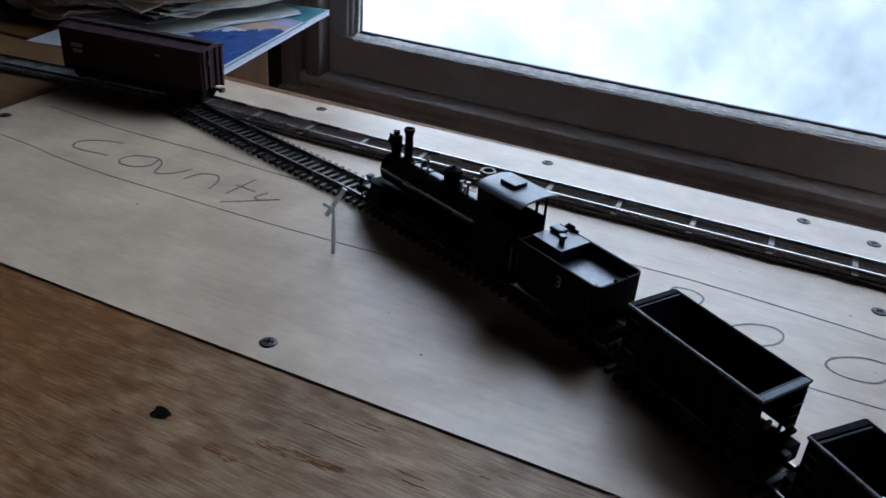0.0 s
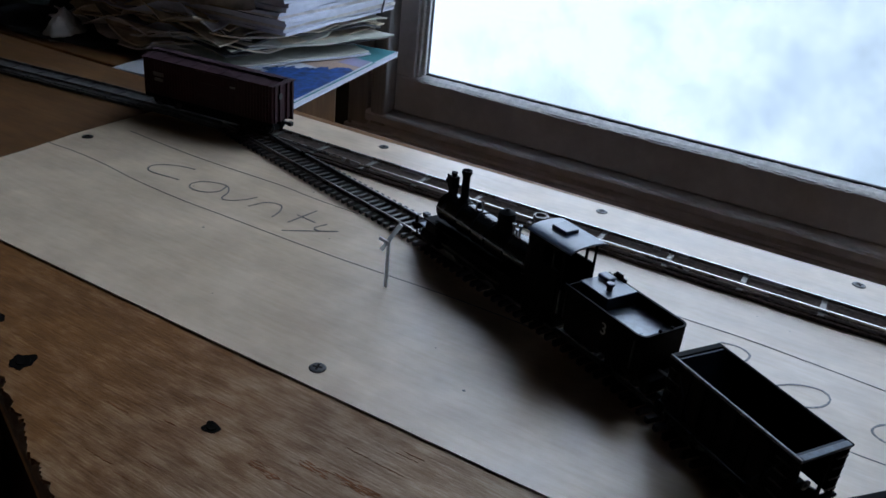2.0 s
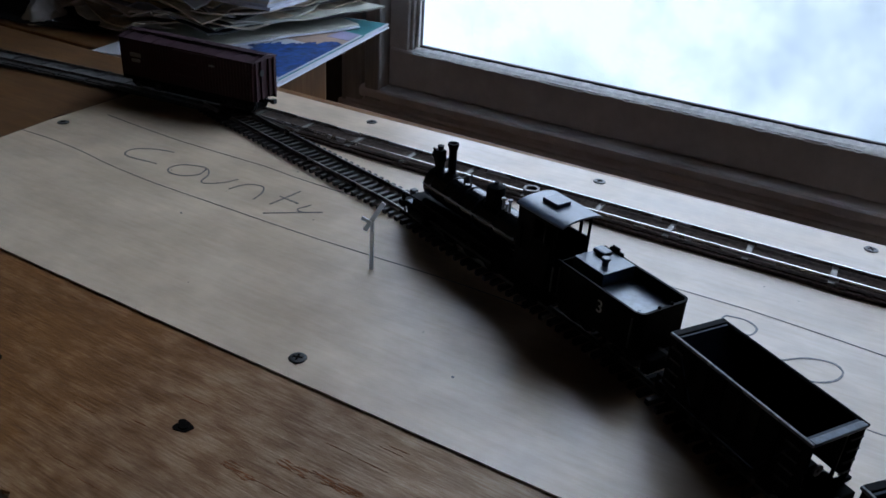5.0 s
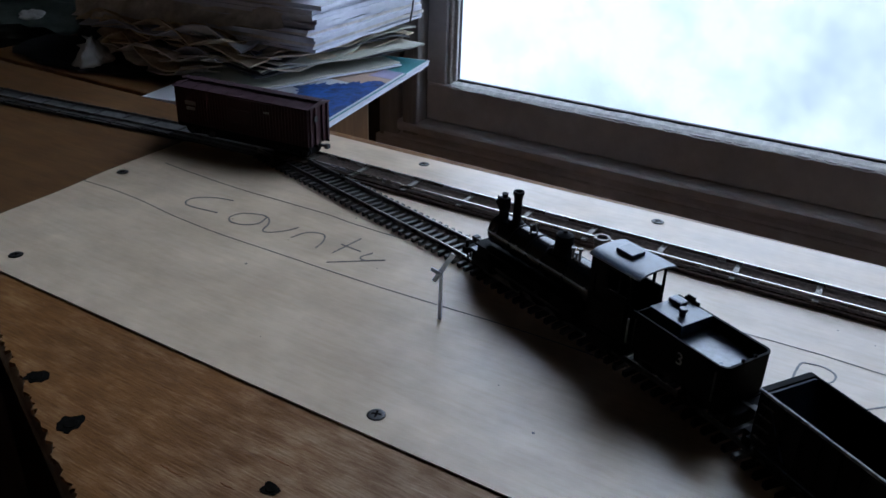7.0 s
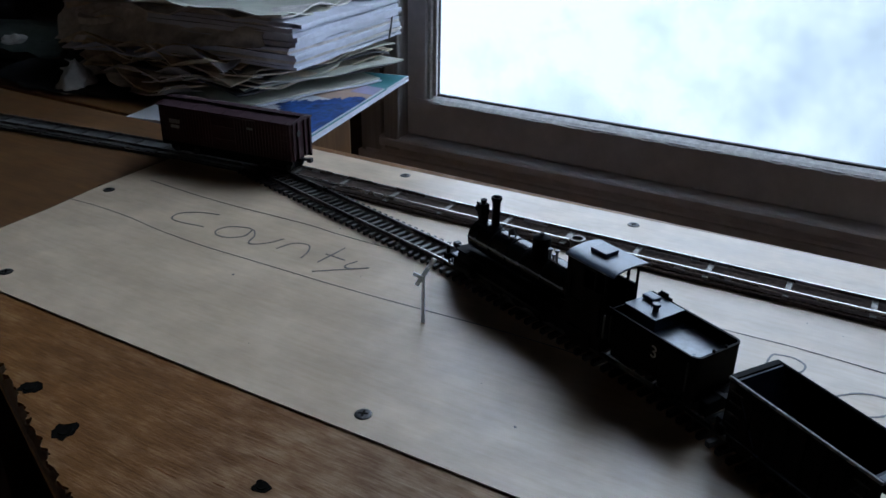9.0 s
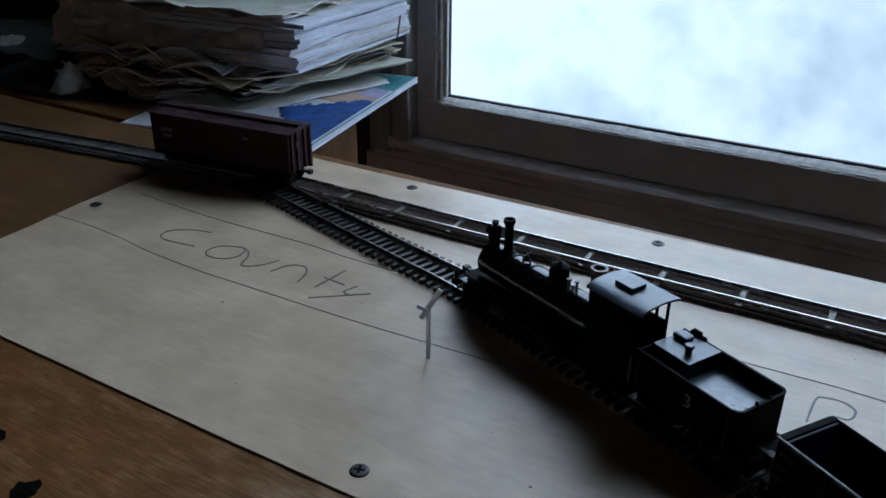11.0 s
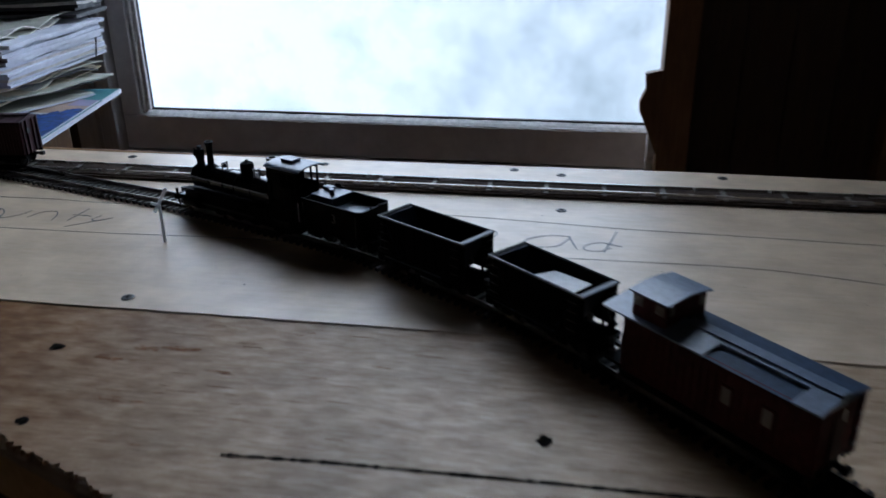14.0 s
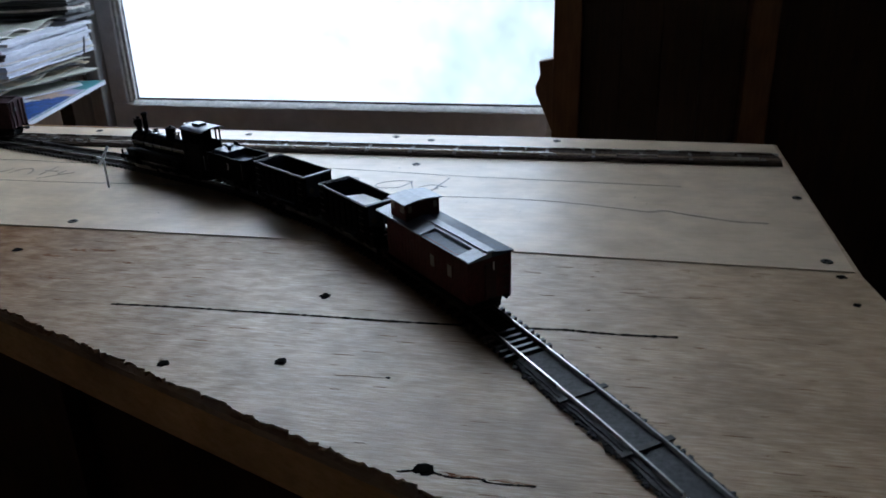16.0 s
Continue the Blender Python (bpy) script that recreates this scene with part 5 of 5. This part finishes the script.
def tender(front, rear):
    m, n = heading(front, rear, RAIL_TOP)
    car = thing("tender", "black model locomotive tender with open deck and filler cap", "model tender", m)
    w, low, top, r = 0.0142, 0.0095, 0.0287, 0.0035

    def outline(d, x_front):
        pts = [(x_front, -w + d), (n - r, -w + d)]
        for k in range(1, 6):
            a = math.pi / 2 * k / 6
            pts.append((n - r + (r - d) * math.sin(a), -w + d + (r - d) * (1 - math.cos(a))))
        pts += [(n - d, -w + r), (n - d, w - r)]
        for k in range(1, 6):
            a = math.pi / 2 * k / 6
            pts.append((n - r + (r - d) * math.cos(a), w - r + (r - d) * math.sin(a)))
        return pts + [(n - r, w - d), (x_front, w - d)]

    part("tank", prism(bmesh.new(), outline(0.0006, 0.0), low, top - 0.0066), black_paint, car)
    part("deck", prism(bmesh.new(), outline(0.0012, 0.0), top - 0.0065, top - 0.0058), deck_sky_grey, car, "deck plate with painted sky sheen")
    rim = outline(0.00045, 0.0)
    part("side_sheet", ribbon(bmesh.new(), [Vector((*p, 0)) for p in rim], 0.0009, low, top), black_paint, car, smooth=40)
    part("rim_bead", ribbon(bmesh.new(), [Vector((*p, 0)) for p in rim[1:]], 0.0012, top - 0.0003, top + 0.0004), black_paint, car)
    part("water_tank_top", box(bmesh.new(), 0.0018, 0.0215, -w + 0.0080, w - 0.0014, top - 0.0056, top + 0.0008, 0.0003), sky_tint_black, car)
    part("filler_cap", lathe(bmesh.new(), [(0.0015, 0), (0.0015, 0.0026), (0.0021, 0.0027), (0.0021, 0.0036), (0.0017, 0.0040), (0.0003, 0.0040)], (0.0150, 0.0005, top + 0.0007), 18), sky_tint_black, car, smooth=35)
    part("tool_box", box(bmesh.new(), 0.0024, 0.0100, 0.0040, 0.0095, top + 0.0009, top + 0.0032, 0.0010), sky_tint_black, car, "low rounded box on the tender")
    part("coal_gate", box(bmesh.new(), 0.0006, 0.0016, -w + 0.0014, w - 0.0014, low, top - 0.0006, 0.0002), black_paint, car)
    b = box(bmesh.new(), 0.0040, 0.0125, w - 0.0009, w + 0.0001, top - 0.0010, top + 0.0020, 0.0002)
    box(b, 0.0052, 0.0100, w - 0.0009, w + 0.0001, top + 0.0016, top + 0.0034, 0.0004)
    part("side_sheet_end", b, black_paint, car, "raised rounded front of the side sheet", smooth=40)
    b = bmesh.new()
    for y in (-0.0035, 0.0040):
        lathe(b, [(0.0007, 0), (0.0008, 0.0012), (0.0002, 0.0016)], (n - 0.0010, y, top), 10)
    part("lamp_bracket", b, black_paint, car)
    for s in (-1, 1):
        for x0 in (0.003, n - 0.004):
            part("grab_iron", cyl(bmesh.new(), (x0, s * (w + 0.0008), low + 0.002), (x0, s * (w + 0.0008), top - 0.003), 0.0004, seg=6), wheel_metal, car)
    part("frame", box(box(bmesh.new(), -0.002, n + 0.001, -w + 0.001, w - 0.001, 0.0075, 0.0095), 0.0, n - 0.001, -0.0055, 0.0055, 0.0020, 0.0078), black_paint, car)
    curve = bpy.data.curves.new("numeral", "FONT")
    curve.body, curve.size, curve.extrude = "3", 0.0085, 0.0001
    curve.align_x, curve.align_y = "CENTER", "CENTER"
    num = new("numeral", curve)
    curve.materials.append(letter_white)
    num.parent = car
    num.matrix_local = Matrix.Translation((n * 0.56, -w - 0.00025, 0.0200)) @ Matrix.Rotation(radians(90), 4, "X")
    tagged(num, "cream painted number 3")
    part("draft_gear", box(bmesh.new(), n + 0.0012, n + 0.0060, -w + 0.0034, w - 0.0034, 0.0022, 0.0092, 0.0006), black_paint, car)
    truck(car, 0.0115, 0.0150)
    truck(car, n - 0.0120, 0.0150)
    coupler(car, n, 1)
    return car


tender((0.0388, 0.4030), (0.0862, 0.3786))

# ---------------------------------------------------------------- the small crossing sign
sign = thing("crossing_sign", "tiny milky white plastic crossing signpost", "model sign", pose(-0.0637, 0.3825, 0.0001))
part("post", box(bmesh.new(), -0.0009, 0.0009, -0.0006, 0.0006, 0, 0.0285, 0.0002), white_plastic, sign)
b = box(bmesh.new(), -0.0012, 0.0012, -0.0005, 0.0005, -0.0065, 0.0125, 0.0002)
bmesh.ops.transform(b, matrix=pose(0.0002, -0.0011, 0.0280, 0, 30, 18), verts=b.verts)
part("cross_arm", b, white_plastic, sign)
b = box(bmesh.new(), -0.0010, 0.0010, -0.0005, 0.0005, -0.0012, 0.0042, 0.0002)
bmesh.ops.transform(b, matrix=pose(-0.0004, -0.0021, 0.0278, 0, -68, 15), verts=b.verts)
part("cross_arm", b, white_plastic, sign)

# ---------------------------------------------------------------- the paper pile and its cabinet
cab = thing("wooden_cabinet", "orange-brown wooden cabinet beside the window", "cabinet")
part("carcass", box(bmesh.new(), -0.80, -0.407, 0.600, 0.790, FLOOR, -0.0330, 0.003), cabinet_wood, cab)
part("top", box(bmesh.new(), -0.81, -0.403, 0.595, 0.795, -0.0330, -0.0135, 0.003), cabinet_wood, cab)


def slab(name, label, category, cx, cy, z0, sx, sy, h, turn, mats, layers=1, seed=0, group="", sag=0.0, loose=0.006):
    """Papers or a book as one or several thin, slightly shifted and curled sheets."""
    r_ = random.Random(seed)
    t = thing(name, label, category, pose(cx, cy, z0, 0, 0, turn), group=group)
    for k in range(layers):
        b = bmesh.new()
        nx, ny = 10, 12
        ox, oy, tw = (r_.uniform(-loose, loose), r_.uniform(-loose, loose), radians(r_.uniform(-400, 400) * loose)) if layers > 1 else (0, 0, 0)
        th = h / layers
        ph = r_.uniform(0, 9)
        grid = {}
        for i in range(nx + 1):
            for j in range(ny + 1):
                x_, y_ = (i / nx - 0.5) * sx, (j / ny - 0.5) * sy
                e = max(abs(i / nx - 0.5), abs(j / ny - 0.5)) * 2
                curl = sag * e ** 4 * (0.3 + 1.4 * noise.noise((x_ * 16 + ph, y_ * 16, k))) + 0.25 * sag * noise.noise((x_ * 9 + ph, y_ * 9, 7.7))
                xx, yy = x_ * math.cos(tw) - y_ * math.sin(tw) + ox, x_ * math.sin(tw) + y_ * math.cos(tw) + oy
                jag = (0.0006 + 0.45 * loose) * noise.noise((x_ * 90 + ph, y_ * 90, 3.1)) if e > 0.99 else 0
                for s, zz in ((0, th * k + 0.00015), (1, th * (k + 1))):
                    grid[i, j, s] = b.verts.new((xx + jag, yy + jag, zz + curl))
        for i in range(nx):
            for j in range(ny):
                b.faces.new((grid[i, j, 1], grid[i + 1, j, 1], grid[i + 1, j + 1, 1], grid[i, j + 1, 1]))
                b.faces.new((grid[i, j, 0], grid[i, j + 1, 0], grid[i + 1, j + 1, 0], grid[i + 1, j, 0]))
        for i in range(nx):
            for j in (0, ny):
                b.faces.new((grid[i, j, 0], grid[i + 1, j, 0], grid[i + 1, j, 1], grid[i, j, 1]))
        for j in range(ny):
            for i in (0, nx):
                b.faces.new((grid[i, j, 0], grid[i, j + 1, 0], grid[i, j + 1, 1], grid[i, j, 1]))
        part("sheet", b, mats[k % len(mats)], t)
    return t


# picture book with a painted cover, its right edge towards the window
book = thing("picture_book", "thin picture book with blue and teal painted cover", "book", pose(-0.3245, 0.6140, -0.0133, 0, 0, 11.5))
part("page_block", box(bmesh.new(), -0.195, -0.001, 0.001, 0.255, 0.0006, 0.0040), paper_white, book)
part("cover", box(bmesh.new(), -0.196, 0.0, 0.0, 0.256, 0.0041, 0.0050, 0.0003), cover_white, book, "white cover edge")
part("cover", box(bmesh.new(), -0.196, 0.0, 0.0, 0.256, 0.0, 0.0006), cover_white, book)


def painted(name, pts, mat, z):
    part(name, prism(bmesh.new(), pts, z, z + 0.0001), mat, book)


painted("sky_picture", [(-0.003, 0.190), (-0.003, 0.254), (-0.190, 0.254), (-0.190, 0.215), (-0.050, 0.196)], cover_teal, 0.0051)
painted("edge_stripe", [(-0.0028, 0.004), (-0.0008, 0.004), (-0.0008, 0.190), (-0.0028, 0.190)], cover_teal, 0.0051)
painted("peach_picture", [(-0.006, 0.120), (-0.006, 0.188), (-0.040, 0.200), (-0.190, 0.200), (-0.190, 0.170), (-0.120, 0.142), (-0.070, 0.138)], cover_peach, 0.0053)
painted("lilac_picture", [(-0.006, 0.160), (-0.006, 0.190), (-0.030, 0.194), (-0.034, 0.164)], cover_lilac, 0.0055)
r5 = random.Random(5)
b_pts = [(-0.005, 0.012 + 0.013 * k) for k in range(11)]
for k in range(28):
    b_pts.append((-0.012 - 0.0026 * k, 0.146 - 0.0017 * k + r5.uniform(-0.007, 0.007)))
for k in range(26):
    b_pts.append((-0.082 + 0.0019 * k + r5.uniform(-0.004, 0.004), 0.092 - 0.0030 * k))
painted("blue_picture", b_pts, cover_blue, 0.0057)

PILE = "papers piled on the cabinet"
for k, (nm, lab, cx, cy, z, sx, sy, h, turn, mats, layers, sag, loose) in enumerate([
    ("magazine", "pale folded magazine under the pile", -0.520, 0.770, -0.0075, 0.200, 0.210, 0.003, -16, [paper_white, paper_cream], 2, 0.002, 0.004),
    ("newspaper", "folded grey newspapers with curled edges", -0.592, 0.780, -0.0035, 0.200, 0.215, 0.009, -7, [paper_grey, paper_tan, paper_white, paper_grey], 5, 0.020, 0.016),
    ("magazine", "dark-covered magazine in the pile", -0.518, 0.800, 0.0058, 0.205, 0.215, 0.004, -13, [paper_dark, paper_cream], 2, 0.003, 0.006),
    ("magazine", "tan worn magazines in the pile", -0.548, 0.795, 0.0105, 0.235, 0.215, 0.009, -9, [paper_tan, paper_cream, paper_dark, paper_tan], 5, 0.010, 0.012),
    ("newspaper", "crumpled brownish newspapers in the pile", -0.585, 0.785, 0.0200, 0.230, 0.210, 0.0085, 2, [paper_tan, paper_grey, paper_white, paper_tan], 5, 0.022, 0.016),
    ("paper_ream", "thick stack of white printed paper sheets", -0.510, 0.805, 0.0292, 0.190, 0.220, 0.022, 4.5, [paper_white, paper_white, paper_grey], 7, 0.001, 0.003),
    ("newspaper", "thick fold of grey newspaper beside the white stack", -0.668, 0.790, 0.0292, 0.085, 0.215, 0.0440, 6, [paper_grey, paper_grey, paper_tan], 6, 0.018, 0.012),
    ("paper_ream", "white sheets near the top of the pile", -0.509, 0.808, 0.0518, 0.186, 0.215, 0.0215, 4, [paper_white], 5, 0.001, 0.004),
    ("folder", "cream card folder with crumpled edge", -0.575, 0.800, 0.0742, 0.275, 0.225, 0.003, 7, [paper_grey, paper_cream], 2, 0.010, 0.006),
    ("clipboard", "dark clipboard lying on the papers", -0.530, 0.905, 0.0790, 0.200, 0.090, 0.005, 8, [paper_dark], 1, 0.0, 0.0),
    ("paper_ream", "grey papers on top of the pile", -0.540, 0.910, 0.0845, 0.200, 0.080, 0.030, 11, [paper_dark, paper_dark, paper_grey, paper_dark], 8, 0.003, 0.004),
]):
    slab(nm, lab, "papers", cx + 0.010, cy - 0.018, z, sx, sy, h, turn, mats, layers, 30 + k, PILE, sag, loose)
drape = thing("newspaper", "wavy grey newspaper hanging over the front of the papers", "papers", group=PILE)
for fold in (0.0, 0.0035):
    b, rows = bmesh.new(), []
    for i in range(25):
        u = i / 24
        x0, y0 = -0.715 + (0.285 - 6 * fold) * u, 0.6785 + 0.020 * u
        row = []
        for j in range(9):
            v = j / 8
            wv = noise.noise((u * 7, v * 2.2, 3.3 + 90 * fold)) + 0.5 * noise.noise((u * 17, v * 5, 8.1))
            row.append((x0 + 0.006 * wv, y0 + fold - 0.004 - 0.022 * v ** 1.3 + 0.008 * wv * v, 0.0755 - 0.0015 * wv - (0.044 + 1.5 * fold + 0.006 * wv) * v * (1 - 0.45 * u)))
        rows.append(row)
    sheets = [[[b.verts.new((p[0], p[1] + d, p[2])) for p in row] for row in rows] for d in (0.0, 0.0006)]
    for front_sheet in sheets:
        for r0, r1 in zip(front_sheet, front_sheet[1:]):
            for k in range(8):
                b.faces.new((r0[k], r1[k], r1[k + 1], r0[k + 1]))
    for k in range(8):
        for i in (0, 24):
            b.faces.new((sheets[0][i][k], sheets[0][i][k + 1], sheets[1][i][k + 1], sheets[1][i][k]))
    for i in range(24):
        for k in (0, 8):
            b.faces.new((sheets[0][i][k], sheets[0][i + 1][k], sheets[1][i + 1][k], sheets[1][i][k]))
    part("sheet", b, paper_grey if fold == 0 else paper_tan, drape, smooth=60)
cord = thing("bookmark_cord", "thin black cord hanging over the white papers", "cord")
line = spline([(-0.432, 0.905, 0.078), (-0.418, 0.895, 0.066), (-0.410, 0.880, 0.046), (-0.408, 0.872, 0.030)], 6)
b = bmesh.new()
for p, q in zip(line, line[1:]):
    cyl(b, p, q, 0.0010, seg=6)
part("cord", b, paper_dark, cord)


# dim clutter on a shelf at the far left
shelf = thing("side_shelf", "dark wooden shelf behind the table", "shelf")
part("board", box(bmesh.new(), -1.40, -0.812, 0.575, 0.98, -0.060, -0.040), dark_wood, shelf)
part("side", box(bmesh.new(), -1.40, -1.38, 0.575, 0.98, FLOOR, -0.060), dark_wood, shelf)
part("side", box(bmesh.new(), -0.835, -0.815, 0.575, 0.98, FLOOR, -0.060), dark_wood, shelf)


def lump(name, label, category, x, y, z, sx, sy, sz, mat, seed, rough_=0.35, freq=2.2, taper=0.0):
    b = bmesh.new()
    bmesh.ops.create_icosphere(b, subdivisions=4, radius=1.0)
    for v in b.verts:
        d = 1 + rough_ * noise.noise(v.co * freq + Vector((seed, 0, 0))) + 0.12 * noise.noise(v.co * freq * 3 + Vector((0, seed, 0)))
        k = 1 - taper * max(0.0, v.co.z + 0.3)
        v.co = Vector((v.co.x * sx * d * k, v.co.y * sy * d * k, max(-0.55, v.co.z * d) * sz))
    low = min(v.co.z for v in b.verts)
    for v in b.verts:
        v.co += Vector((x, y, z - low))
    return solid(name, b, mat, label, category, smooth=60)


lump("crumpled_cloth", "dim crumpled grey-green cloth on the shelf", "cloth", -0.95, 0.755, -0.040, 0.11, 0.09, 0.030, cloth_green, 3)
lump("pale_cloth", "small pale cloth lying on the crumpled one", "cloth", -0.900, 0.722, -0.012, 0.022, 0.018, 0.010, cloth_white, 8)
lump("black_bag", "black fabric bag slumped on the shelf", "bag", -1.22, 0.80, -0.040, 0.14, 0.12, 0.12, bag_black, 5)
# flat sheet added to darken the cabinet top
lump("dark_cover", "flat black cover added to darken the cabinet top", "cloth", -0.690, 0.662, -0.0135, 0.118, 0.062, 0.006, bag_black, 21, 0.12)
lump("white_cloth", "off-white pointed cloth propped beside the pile", "cloth", -0.652, 0.628, -0.0135, 0.021, 0.024, 0.021, cloth_white, 11, 0.2, taper=0.55)
lump("black_bag", "black cloth bag beside the paper pile", "bag", -0.725, 0.745, -0.0135, 0.060, 0.065, 0.040, bag_black, 14)

# pale bin standing on the floor past the end of the table
tub = thing("waste_bin", "pale grey plastic bin beside the table end", "bin", pose(0.790, 0.490, FLOOR))
part("body", lathe(bmesh.new(), [(0.120, 0.0), (0.130, 0.012), (0.150, 0.60), (0.154, 0.615), (0.150, 0.625)], seg=40), bin_grey, tub, smooth=35)
part("lid", lathe(bmesh.new(), [(0.153, 0.626), (0.153, 0.640), (0.140, 0.675), (0.105, 0.715), (0.055, 0.735), (0.002, 0.740)], seg=40), bin_grey, tub, "rounded lid", smooth=60)
